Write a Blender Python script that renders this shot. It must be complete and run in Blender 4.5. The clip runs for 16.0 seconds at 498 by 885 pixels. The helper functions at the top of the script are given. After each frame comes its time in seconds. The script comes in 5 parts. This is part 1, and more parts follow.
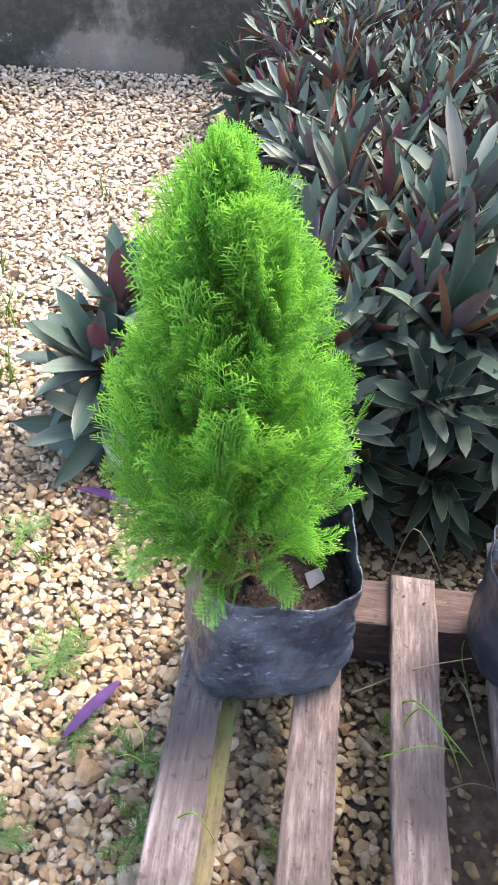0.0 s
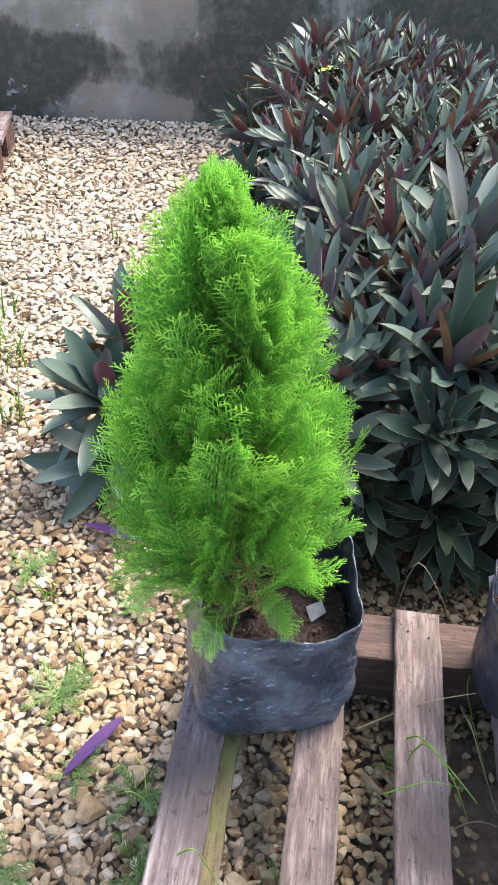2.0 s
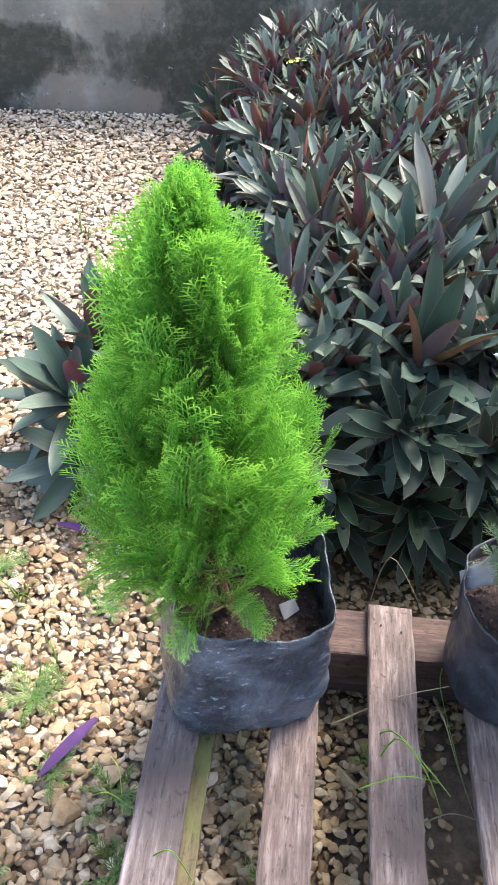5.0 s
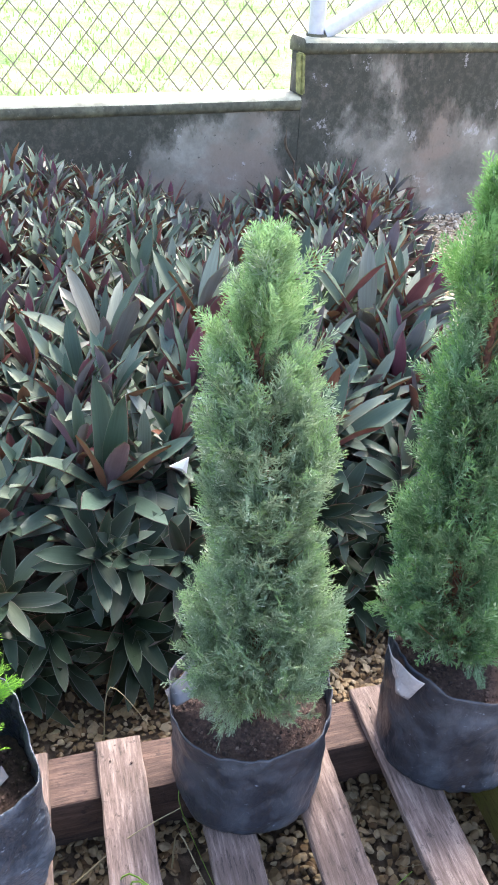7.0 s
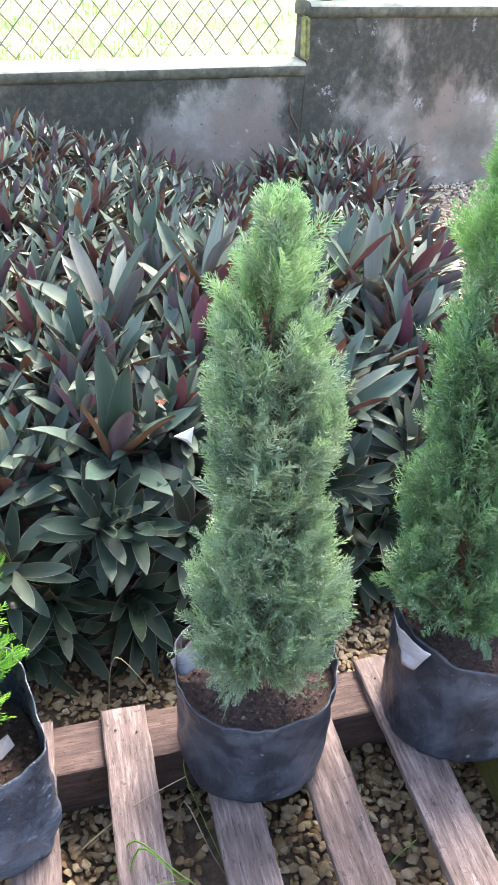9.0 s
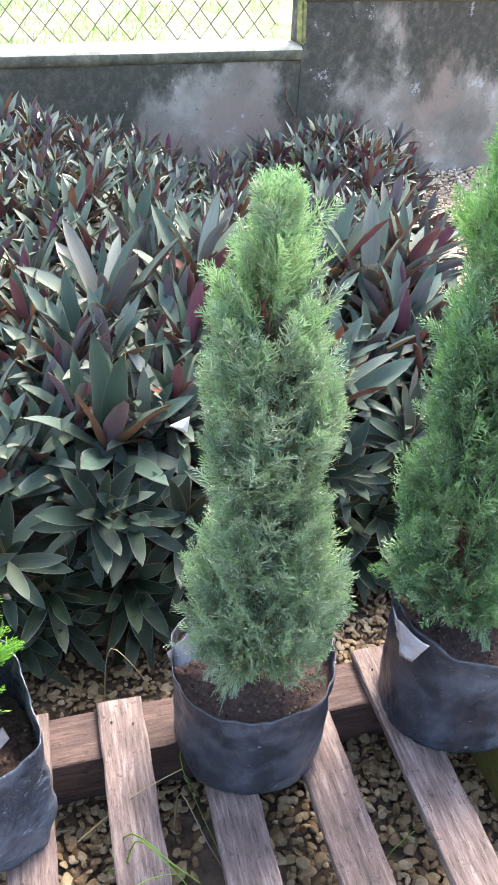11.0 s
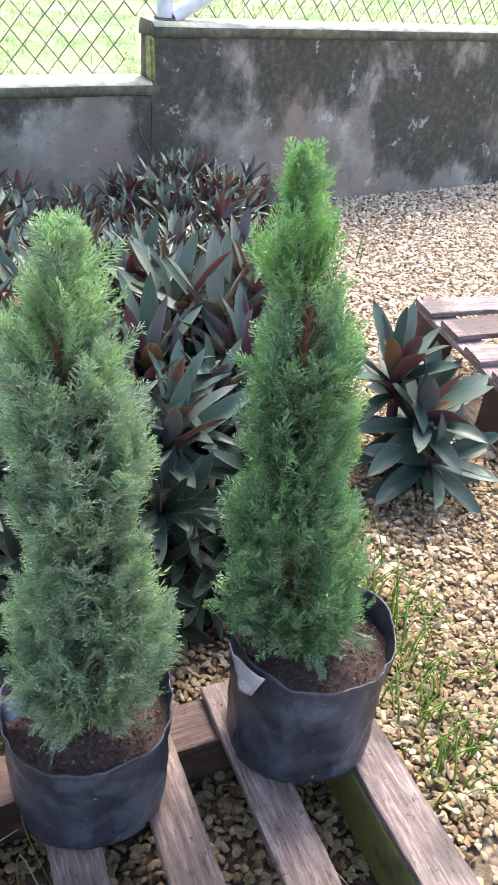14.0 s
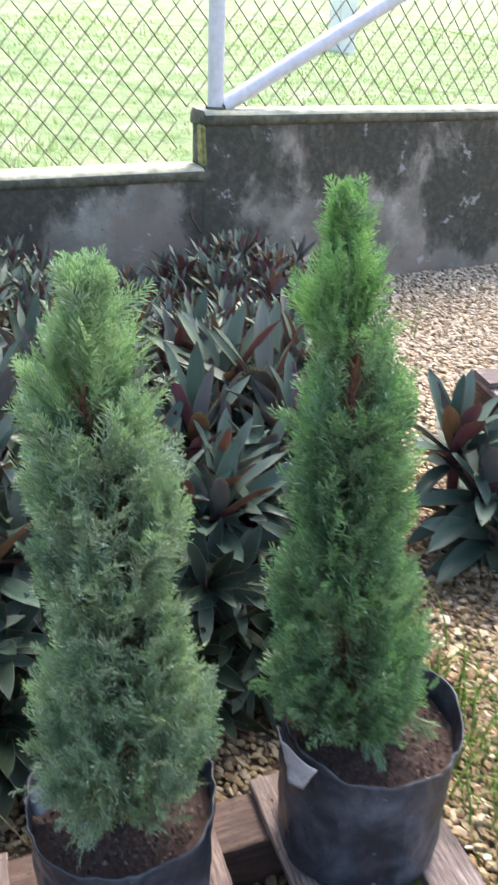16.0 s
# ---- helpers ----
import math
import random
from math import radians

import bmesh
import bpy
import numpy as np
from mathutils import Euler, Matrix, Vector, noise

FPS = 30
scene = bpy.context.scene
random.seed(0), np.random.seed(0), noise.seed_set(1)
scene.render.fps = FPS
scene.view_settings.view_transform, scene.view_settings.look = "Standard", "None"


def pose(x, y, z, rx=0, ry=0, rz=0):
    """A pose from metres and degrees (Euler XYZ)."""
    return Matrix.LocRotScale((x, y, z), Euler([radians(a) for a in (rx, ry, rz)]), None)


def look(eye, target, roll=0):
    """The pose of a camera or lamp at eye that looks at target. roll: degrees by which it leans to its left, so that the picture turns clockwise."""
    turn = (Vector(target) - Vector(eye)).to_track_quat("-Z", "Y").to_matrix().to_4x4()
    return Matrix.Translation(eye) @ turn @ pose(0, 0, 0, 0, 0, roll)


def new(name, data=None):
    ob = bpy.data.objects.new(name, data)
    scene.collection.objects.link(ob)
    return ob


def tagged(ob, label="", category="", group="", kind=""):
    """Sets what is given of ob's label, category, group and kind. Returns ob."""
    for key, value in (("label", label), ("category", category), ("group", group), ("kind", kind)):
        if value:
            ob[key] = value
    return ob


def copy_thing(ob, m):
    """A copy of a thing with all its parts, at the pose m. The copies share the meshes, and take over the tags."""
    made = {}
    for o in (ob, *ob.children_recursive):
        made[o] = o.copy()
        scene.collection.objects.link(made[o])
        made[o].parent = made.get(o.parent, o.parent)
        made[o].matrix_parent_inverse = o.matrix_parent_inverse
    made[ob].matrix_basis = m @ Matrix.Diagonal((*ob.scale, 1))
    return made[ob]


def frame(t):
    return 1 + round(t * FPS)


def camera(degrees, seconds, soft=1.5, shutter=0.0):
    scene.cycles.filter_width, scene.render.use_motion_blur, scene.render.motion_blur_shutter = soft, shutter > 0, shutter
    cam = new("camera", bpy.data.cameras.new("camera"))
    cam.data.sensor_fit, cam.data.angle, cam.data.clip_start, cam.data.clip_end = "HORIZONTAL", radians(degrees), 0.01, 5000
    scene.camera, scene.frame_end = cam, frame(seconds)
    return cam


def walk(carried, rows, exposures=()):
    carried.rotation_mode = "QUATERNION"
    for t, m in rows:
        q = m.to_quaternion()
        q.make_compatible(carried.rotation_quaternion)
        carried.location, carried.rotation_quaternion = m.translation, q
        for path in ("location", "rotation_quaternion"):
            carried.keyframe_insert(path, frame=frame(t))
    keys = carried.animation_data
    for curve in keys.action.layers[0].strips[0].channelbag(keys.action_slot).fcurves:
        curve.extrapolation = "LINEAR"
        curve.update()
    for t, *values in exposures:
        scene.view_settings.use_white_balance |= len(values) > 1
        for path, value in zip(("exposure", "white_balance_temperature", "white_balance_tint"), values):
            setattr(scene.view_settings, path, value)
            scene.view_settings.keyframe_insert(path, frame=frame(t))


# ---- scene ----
cam = camera(32.8, 16.0, shutter=0.5)
EV = 1.70   # stops
PATH = [
    (0, (0.214, 1.948, 1.283), (0.382, 3.44, -0.039), 5.5),
    (0.5, (0.228, 1.935, 1.275), (0.406, 3.425, -0.047), 7.1),
    (1, (0.228, 1.937, 1.27), (0.361, 3.448, -0.034), 5.3),
    (1.5, (0.235, 1.93, 1.279), (0.376, 3.477, 0.02), 4.0),
    (2, (0.237, 1.93, 1.282), (0.364, 3.487, 0.034), 4.1),
    (2.5, (0.235, 1.929, 1.289), (0.372, 3.493, 0.05), 4.1),
    (3, (0.232, 1.932, 1.284), (0.368, 3.497, 0.046), 4.2),
    (5.3, (0.246, 1.94, 1.291), (0.462, 3.476, 0.028), 5.1),
    (5.5, (0.273, 1.939, 1.292), (0.534, 3.471, 0.033), 5.1),
    (6, (0.342, 1.935, 1.327), (0.78, 3.489, 0.145), 4.3),
    (6.5, (0.384, 1.92, 1.354), (1.021, 3.506, 0.316), 2.9),
    (7, (0.398, 1.92, 1.359), (1.116, 3.464, 0.309), 3.2),
    (7.5, (0.402, 1.925, 1.357), (1.103, 3.453, 0.274), 3.1),
    (8, (0.4, 1.928, 1.35), (1.078, 3.442, 0.233), 3.3),
    (8.5, (0.399, 1.929, 1.349), (1.069, 3.445, 0.229), 2.8),
    (9, (0.394, 1.931, 1.348), (1.099, 3.442, 0.244), 3.4),
    (11.5, (0.398, 1.947, 1.342), (1.109, 3.436, 0.211), 3.7),
    (12, (0.397, 1.944, 1.343), (1.107, 3.437, 0.217), 3.8),
    (12.5, (0.401, 1.94, 1.343), (1.121, 3.435, 0.225), 4.1),
    (13, (0.431, 1.93, 1.351), (1.218, 3.404, 0.252), 4.7),
    (13.5, (0.473, 1.92, 1.358), (1.345, 3.375, 0.298), 4.4),
    (14, (0.495, 1.915, 1.355), (1.441, 3.325, 0.298), 5.4),
    (14.5, (0.504, 1.921, 1.348), (1.46, 3.348, 0.324), 5.5),
    (15, (0.505, 1.924, 1.339), (1.471, 3.357, 0.332), 5.9),
    (15.5, (0.511, 1.924, 1.311), (1.463, 3.401, 0.356), 4.9),
    (16, (0.543, 1.949, 1.286), (1.408, 3.52, 0.4), 2.2),
]
walk(cam, [(t, look(eye, aim, roll)) for t, eye, aim, roll in PATH],
     exposures=[(0.0, EV + 0.12, 6600, 15), (1.2, EV, 6600, 14), (5.3, EV + 0.05, 6600, 13), (5.9, EV + 0.5, 6450, 15), (6.6, EV + 0.36, 6550, 16), (9.0, EV + 0.5, 6600, 16), (12.5, EV + 0.5, 6650, 16), (14.0, EV + 0.02, 6600, 16), (15.0, EV - 0.1, 6600, 16), (16.0, EV - 0.27, 6600, 13)])

# ---- light ----
SUN_EL, SUN_AZ = 57.0, 48.0   # degrees above the horizon; degrees from +y towards +x
world = bpy.data.worlds.new("sky")
scene.world = world
world.use_nodes = True
wn = world.node_tree.nodes
sky = wn.new("ShaderNodeTexSky")
sky.sky_type = "NISHITA"
sky.sun_disc = False
sky.sun_elevation = radians(SUN_EL)
sky.sun_rotation = radians(SUN_AZ)
sky.dust_density = 3.0
world.node_tree.links.new(sky.outputs[0], wn["Background"].inputs[0])
wn["Background"].inputs[1].default_value = 0.205
sun = new("sun", bpy.data.lights.new("sun", "SUN"))
sun.data.energy = 2.4
sun.data.angle = radians(25.0)
sun.data.color = (1.0, 0.95, 0.87)
d = Vector((math.sin(radians(SUN_AZ)) * math.cos(radians(SUN_EL)), math.cos(radians(SUN_AZ)) * math.cos(radians(SUN_EL)), math.sin(radians(SUN_EL))))
sun.matrix_world = look(d * 20, (0, 0, 0))


# ---- materials ----
def mat(name):
    m = bpy.data.materials.new(name)
    m.use_nodes = True
    n = m.node_tree.nodes
    return m, n, m.node_tree.links, n["Principled BSDF"]


def noise_tex(n, l, scale, detail=4.0, rough=0.55, vec=None, dist=0.0):
    t = n.new("ShaderNodeTexNoise")
    t.inputs["Scale"].default_value = scale
    t.inputs["Detail"].default_value = detail
    t.inputs["Roughness"].default_value = rough
    t.inputs["Distortion"].default_value = dist
    if vec is not None:
        l.new(vec, t.inputs["Vector"])
    return t


def ramp(n, l, src, stops):
    r = n.new("ShaderNodeValToRGB")
    e = r.color_ramp.elements
    while len(e) < len(stops):
        e.new(0.5)
    for el, (p, c) in zip(e, stops):
        el.position = p
        el.color = (*c, 1) if len(c) == 3 else c
    l.new(src, r.inputs[0])
    return r


def grey(v):
    return (v, v, v)


def mix(n, l, fac, a, b, kind="MIX"):
    m = n.new("ShaderNodeMix")
    m.data_type = "RGBA"
    m.blend_type = kind
    for sock, v in ((m.inputs[0], fac), (m.inputs[6], a), (m.inputs[7], b)):
        if hasattr(v, "links"):
            l.new(v, sock)
        elif isinstance(v, tuple):
            sock.default_value = (*v, 1)
        else:
            sock.default_value = v
    return m.outputs[2]


def bump(n, l, height, strength, distance, bsdf):
    b = n.new("ShaderNodeBump")
    b.inputs["Strength"].default_value = strength
    b.inputs["Distance"].default_value = distance
    l.new(height, b.inputs["Height"])
    l.new(b.outputs[0], bsdf.inputs["Normal"])


def coords(n, l, kind="Object", scale=(1, 1, 1)):
    tc = n.new("ShaderNodeTexCoord")
    mp = n.new("ShaderNodeMapping")
    mp.inputs["Scale"].default_value = scale
    l.new(tc.outputs[kind], mp.inputs["Vector"])
    return mp.outputs[0]


def stone_material(name, dim, stops):
    m, n, l, b = mat(name)
    geo = n.new("ShaderNodeNewGeometry")
    c = ramp(n, l, geo.outputs["Random Per Island"], stops)
    t = noise_tex(n, l, 90, 5, 0.6, coords(n, l))
    g = ramp(n, l, t.outputs[0], [(0.3, tuple(0.62 * x for x in dim)), (0.7, dim)])
    col = mix(n, l, 1.0, c.outputs[0], g.outputs[0], "MULTIPLY")
    l.new(col, b.inputs["Base Color"])
    b.inputs["Roughness"].default_value = 0.8
    t2 = noise_tex(n, l, 260, 4, 0.6, coords(n, l))
    bump(n, l, t2.outputs[0], 0.35, 0.002, b)
    return m


def gravel_sheet_material():
    """Gravel too far off, or too deep between the loose stones, to be picked apart."""
    m, n, l, b = mat("gravel_bed")
    v = coords(n, l)
    vo = n.new("ShaderNodeTexVoronoi")
    vo.inputs["Scale"].default_value = 62
    l.new(v, vo.inputs["Vector"])
    sep = n.new("ShaderNodeSeparateColor")
    l.new(vo.outputs["Color"], sep.inputs[0])
    c = ramp(n, l, sep.outputs[0], [(0.0, (0.16, 0.11, 0.07)), (0.3, (0.34, 0.26, 0.17)), (0.7, (0.47, 0.385, 0.275)), (1.0, (0.57, 0.50, 0.40))])
    e = ramp(n, l, vo.outputs["Distance"], [(0.35, grey(1.0)), (0.75, grey(0.35))])
    big = noise_tex(n, l, 0.7, 5, 0.6, v)
    bg = ramp(n, l, big.outputs[0], [(0.35, grey(0.78)), (0.65, grey(1.0))])
    col = mix(n, l, 1.0, c.outputs[0], e.outputs[0], "MULTIPLY")
    l.new(mix(n, l, 1.0, col, bg.outputs[0], "MULTIPLY"), b.inputs["Base Color"])
    b.inputs["Roughness"].default_value = 0.85
    inv = n.new("ShaderNodeMath")
    inv.operation = "SUBTRACT"
    inv.inputs[0].default_value = 1.0
    l.new(vo.outputs["Distance"], inv.inputs[1])
    bump(n, l, inv.outputs[0], 0.8, 0.012, b)
    return m


def soil_material(name, dark, light, scale=40):
    m, n, l, b = mat(name)
    v = coords(n, l)
    t = noise_tex(n, l, scale, 8, 0.65, v)
    c = ramp(n, l, t.outputs[0], [(0.3, dark), (0.72, light)])
    l.new(c.outputs[0], b.inputs["Base Color"])
    b.inputs["Roughness"].default_value = 0.95
    t2 = noise_tex(n, l, scale * 3, 6, 0.7, v)
    bump(n, l, t2.outputs[0], 0.8, 0.01, b)
    return m


def wood_material(name, a, bcol, c3, moss=0.0, mosscol=(0.16, 0.17, 0.05)):
    m, n, l, b = mat(name)
    oi = n.new("ShaderNodeObjectInfo")
    tc = n.new("ShaderNodeTexCoord")
    add = n.new("ShaderNodeVectorMath")
    add.operation = "ADD"
    l.new(tc.outputs["Object"], add.inputs[0])
    l.new(oi.outputs["Random"], add.inputs[1])
    mp = n.new("ShaderNodeMapping")
    mp.inputs["Scale"].default_value = (70, 6.0, 70)
    l.new(add.outputs[0], mp.inputs["Vector"])
    grain = noise_tex(n, l, 1.6, 9, 0.72, mp.outputs[0], 0.15)
    c = ramp(n, l, grain.outputs[0], [(0.29, a), (0.5, bcol), (0.73, c3)])
    blot = noise_tex(n, l, 9, 5, 0.6, add.outputs[0])
    g = ramp(n, l, blot.outputs[0], [(0.3, grey(0.55)), (0.62, grey(1.0))])
    col = mix(n, l, 0.75, c.outputs[0], g.outputs[0], "MULTIPLY")
    stain = noise_tex(n, l, 3.2, 3, 0.5, add.outputs[0])
    sr = ramp(n, l, stain.outputs[0], [(0.53, grey(0.0)), (0.63, grey(0.9))])
    col = mix(n, l, sr.outputs[0], col, tuple(x * 0.42 for x in bcol))
    if moss:
        mo = noise_tex(n, l, 14, 5, 0.6, add.outputs[0])
        mr = ramp(n, l, mo.outputs[0], [(0.62 - moss * 0.5, grey(0.0)), (0.72 - moss * 0.4, grey(1.0))])
        col = mix(n, l, mr.outputs[0], col, mosscol)
    l.new(col, b.inputs["Base Color"])
    b.inputs["Roughness"].default_value = 0.82
    mp2 = n.new("ShaderNodeMapping")
    mp2.inputs["Scale"].default_value = (210, 30.0, 210)
    l.new(add.outputs[0], mp2.inputs["Vector"])
    fib = noise_tex(n, l, 1.0, 5, 0.7, mp2.outputs[0])
    fr = ramp(n, l, fib.outputs[0], [(0.33, grey(0.3)), (0.45, grey(1.0)), (0.62, grey(1.0)), (0.74, grey(1.5))])
    col = mix(n, l, 0.85, col, fr.outputs[0], "MULTIPLY")
    tone = ramp(n, l, oi.outputs["Random"], [(0.0, (0.70, 0.62, 0.56)), (0.5, (0.92, 0.88, 0.84)), (1.0, (1.0, 1.0, 1.0))])
    col = mix(n, l, 1.0, col, tone.outputs[0], "MULTIPLY")
    knot = noise_tex(n, l, 55, 5, 0.65, add.outputs[0])
    kr = ramp(n, l, knot.outputs[0], [(0.61, grey(0.0)), (0.67, grey(0.7))])
    col = mix(n, l, kr.outputs[0], col, tuple(x * 0.6 for x in a))
    l.new(col, b.inputs["Base Color"])
    both = mix(n, l, 0.5, grain.outputs[0], fib.outputs[0])
    bump(n, l, both, 0.8, 0.004, b)
    return m


def concrete_material():
    m, n, l, b = mat("stained_concrete")
    v = coords(n, l)
    base = noise_tex(n, l, 3.4, 10, 0.68, v)
    c = ramp(n, l, base.outputs[0], [(0.36, (0.135, 0.128, 0.104)), (0.49, (0.198, 0.187, 0.154)), (0.56, (0.255, 0.242, 0.202)), (0.68, (0.37, 0.35, 0.295))])
    # brownish patches where the plaster is bare
    br = noise_tex(n, l, 1.9, 6, 0.6, coords(n, l, scale=(1.2, 1.2, 1.7)))
    brr = ramp(n, l, br.outputs[0], [(0.50, grey(0.0)), (0.60, grey(0.75))])
    col = mix(n, l, brr.outputs[0], c.outputs[0], (0.235, 0.185, 0.145))
    # black algae in ragged patches and runs; a height ramp adds more towards the top
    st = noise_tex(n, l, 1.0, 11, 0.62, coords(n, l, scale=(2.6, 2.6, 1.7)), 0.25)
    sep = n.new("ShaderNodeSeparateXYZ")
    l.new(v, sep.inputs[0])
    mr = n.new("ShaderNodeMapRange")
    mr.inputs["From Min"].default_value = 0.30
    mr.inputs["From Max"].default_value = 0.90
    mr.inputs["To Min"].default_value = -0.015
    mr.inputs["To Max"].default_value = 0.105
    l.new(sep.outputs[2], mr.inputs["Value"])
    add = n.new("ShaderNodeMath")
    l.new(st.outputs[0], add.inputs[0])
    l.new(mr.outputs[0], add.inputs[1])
    rough = noise_tex(n, l, 14, 10, 0.72, coords(n, l, scale=(1.25, 1.25, 0.8)))
    rg = n.new("ShaderNodeMath")
    rg.operation = "MULTIPLY_ADD"
    l.new(rough.outputs[0], rg.inputs[0])
    rg.inputs[1].default_value = 0.26
    rg.inputs[2].default_value = -0.13
    edge = n.new("ShaderNodeMath")
    l.new(add.outputs[0], edge.inputs[0])
    l.new(rg.outputs[0], edge.inputs[1])
    total = edge.outputs[0]
    # single large blots: where algae has taken hold (+) and where it has been washed off (-)
    for x, z, rx, rz, amount in ((-0.25, 0.38, 0.75, 0.13, 0.15), (-0.45, 0.20, 0.22, 0.20, 0.13), (-0.15, 0.60, 0.55, 0.13, -0.16), (0.0, 0.22, 0.32, 0.10, -0.13), (0.36, 0.40, 0.22, 0.42, 0.13), (1.05, 0.55, 0.42, 0.30, 0.10), (1.72, 0.46, 0.40, 0.28, -0.17), (2.35, 0.80, 0.22, 0.16, 0.06), (2.50, 0.45, 0.36, 0.22, -0.14), (3.62, 0.52, 0.36, 0.32, 0.26), (3.05, 0.40, 0.30, 0.26, -0.08), (3.3, 0.16, 0.60, 0.12, -0.15), (4.35, 0.45, 0.32, 0.22, -0.14)):
        sub = n.new("ShaderNodeVectorMath")
        sub.operation = "SUBTRACT"
        l.new(v, sub.inputs[0])
        sub.inputs[1].default_value = (x, 0, z)
        mul = n.new("ShaderNodeVectorMath")
        mul.operation = "MULTIPLY"
        l.new(sub.outputs[0], mul.inputs[0])
        mul.inputs[1].default_value = (1 / rx, 0, 1 / rz)
        ln = n.new("ShaderNodeVectorMath")
        ln.operation = "LENGTH"
        l.new(mul.outputs[0], ln.inputs[0])
        fall = n.new("ShaderNodeMapRange")
        fall.interpolation_type = "SMOOTHSTEP"
        fall.inputs["From Min"].default_value = 1.15
        fall.inputs["From Max"].default_value = 0.2
        fall.inputs["To Max"].default_value = amount
        l.new(ln.outputs["Value"], fall.inputs["Value"])
        plus = n.new("ShaderNodeMath")
        l.new(total, plus.inputs[0])
        l.new(fall.outputs[0], plus.inputs[1])
        total = plus.outputs[0]
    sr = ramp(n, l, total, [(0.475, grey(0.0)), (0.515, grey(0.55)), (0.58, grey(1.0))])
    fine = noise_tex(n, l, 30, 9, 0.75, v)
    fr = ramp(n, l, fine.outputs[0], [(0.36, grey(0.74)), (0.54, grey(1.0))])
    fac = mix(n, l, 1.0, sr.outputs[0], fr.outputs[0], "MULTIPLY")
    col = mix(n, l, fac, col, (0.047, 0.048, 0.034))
    # pale flakes where the surface has come away
    fk = noise_tex(n, l, 9, 9, 0.74, v, 0.15)
    fkr = ramp(n, l, fk.outputs[0], [(0.61, grey(0.0)), (0.64, grey(0.55))])
    col = mix(n, l, fkr.outputs[0], col, (0.46, 0.45, 0.44))
    sp = noise_tex(n, l, 42, 6, 0.75, v)
    spr = ramp(n, l, sp.outputs[0], [(0.31, grey(0.85)), (0.37, grey(0.0))])
    col = mix(n, l, spr.outputs[0], col, (0.03, 0.03, 0.026))
    l.new(col, b.inputs["Base Color"])
    b.inputs["Roughness"].default_value = 0.86
    t2 = noise_tex(n, l, 55, 8, 0.7, v)
    bump(n, l, t2.outputs[0], 0.5, 0.006, b)
    return m


def coping_material():
    m, n, l, b = mat("mossy_coping")
    v = coords(n, l)
    t = noise_tex(n, l, 7, 7, 0.65, v)
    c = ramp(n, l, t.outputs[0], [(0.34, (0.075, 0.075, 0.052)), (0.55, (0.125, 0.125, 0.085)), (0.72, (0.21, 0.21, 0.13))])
    t2 = noise_tex(n, l, 30, 5, 0.6, v)
    g = ramp(n, l, t2.outputs[0], [(0.35, grey(0.55)), (0.6, grey(1.0))])
    lic = noise_tex(n, l, 48, 5, 0.7, v)
    lr = ramp(n, l, lic.outputs[0], [(0.64, grey(0.0)), (0.69, grey(0.4))])
    col = mix(n, l, 1.0, c.outputs[0], g.outputs[0], "MULTIPLY")
    l.new(mix(n, l, lr.outputs[0], col, (0.42, 0.42, 0.34)), b.inputs["Base Color"])
    b.inputs["Roughness"].default_value = 0.9
    bump(n, l, t2.outputs[0], 0.5, 0.006, b)
    return m


def leaf_material(name, stops, rough=0.38, trans=0.12, transcol=(0.1, 0.2, 0.05), per="object", spec=0.5):
    m, n, l, b = mat(name)
    b.inputs["Specular IOR Level"].default_value = spec
    if per == "object":
        both = n.new("ShaderNodeMath")
        both.operation = "ADD"
        l.new(n.new("ShaderNodeObjectInfo").outputs["Random"], both.inputs[0])
        l.new(n.new("ShaderNodeNewGeometry").outputs["Random Per Island"], both.inputs[1])
        frac = n.new("ShaderNodeMath")
        frac.operation = "FRACT"
        l.new(both.outputs[0], frac.inputs[0])
        src = frac.outputs[0]
    else:
        src = n.new("ShaderNodeNewGeometry").outputs["Random Per Island"]
    c = ramp(n, l, src, stops)
    v = coords(n, l, scale=(5, 170, 30))
    t = noise_tex(n, l, 1.0, 4, 0.6, v)
    g = ramp(n, l, t.outputs[0], [(0.3, grey(0.62)), (0.7, grey(1.0))])
    col = mix(n, l, 0.8, c.outputs[0], g.outputs[0], "MULTIPLY")
    l.new(col, b.inputs["Base Color"])
    t3 = noise_tex(n, l, 25, 4, 0.6, coords(n, l))
    rr = ramp(n, l, t3.outputs[0], [(0.3, grey(rough - 0.06)), (0.7, grey(rough + 0.14))])
    l.new(rr.outputs[0], b.inputs["Roughness"])
    bump(n, l, t.outputs[0], 0.15, 0.002, b)
    if trans:
        tr = n.new("ShaderNodeBsdfTranslucent")
        tr.inputs[0].default_value = (*transcol, 1)
        ms = n.new("ShaderNodeMixShader")
        ms.inputs[0].default_value = trans
        l.new(b.outputs[0], ms.inputs[1])
        l.new(tr.outputs[0], ms.inputs[2])
        l.new(ms.outputs[0], n["Material Output"].inputs[0])
    return m


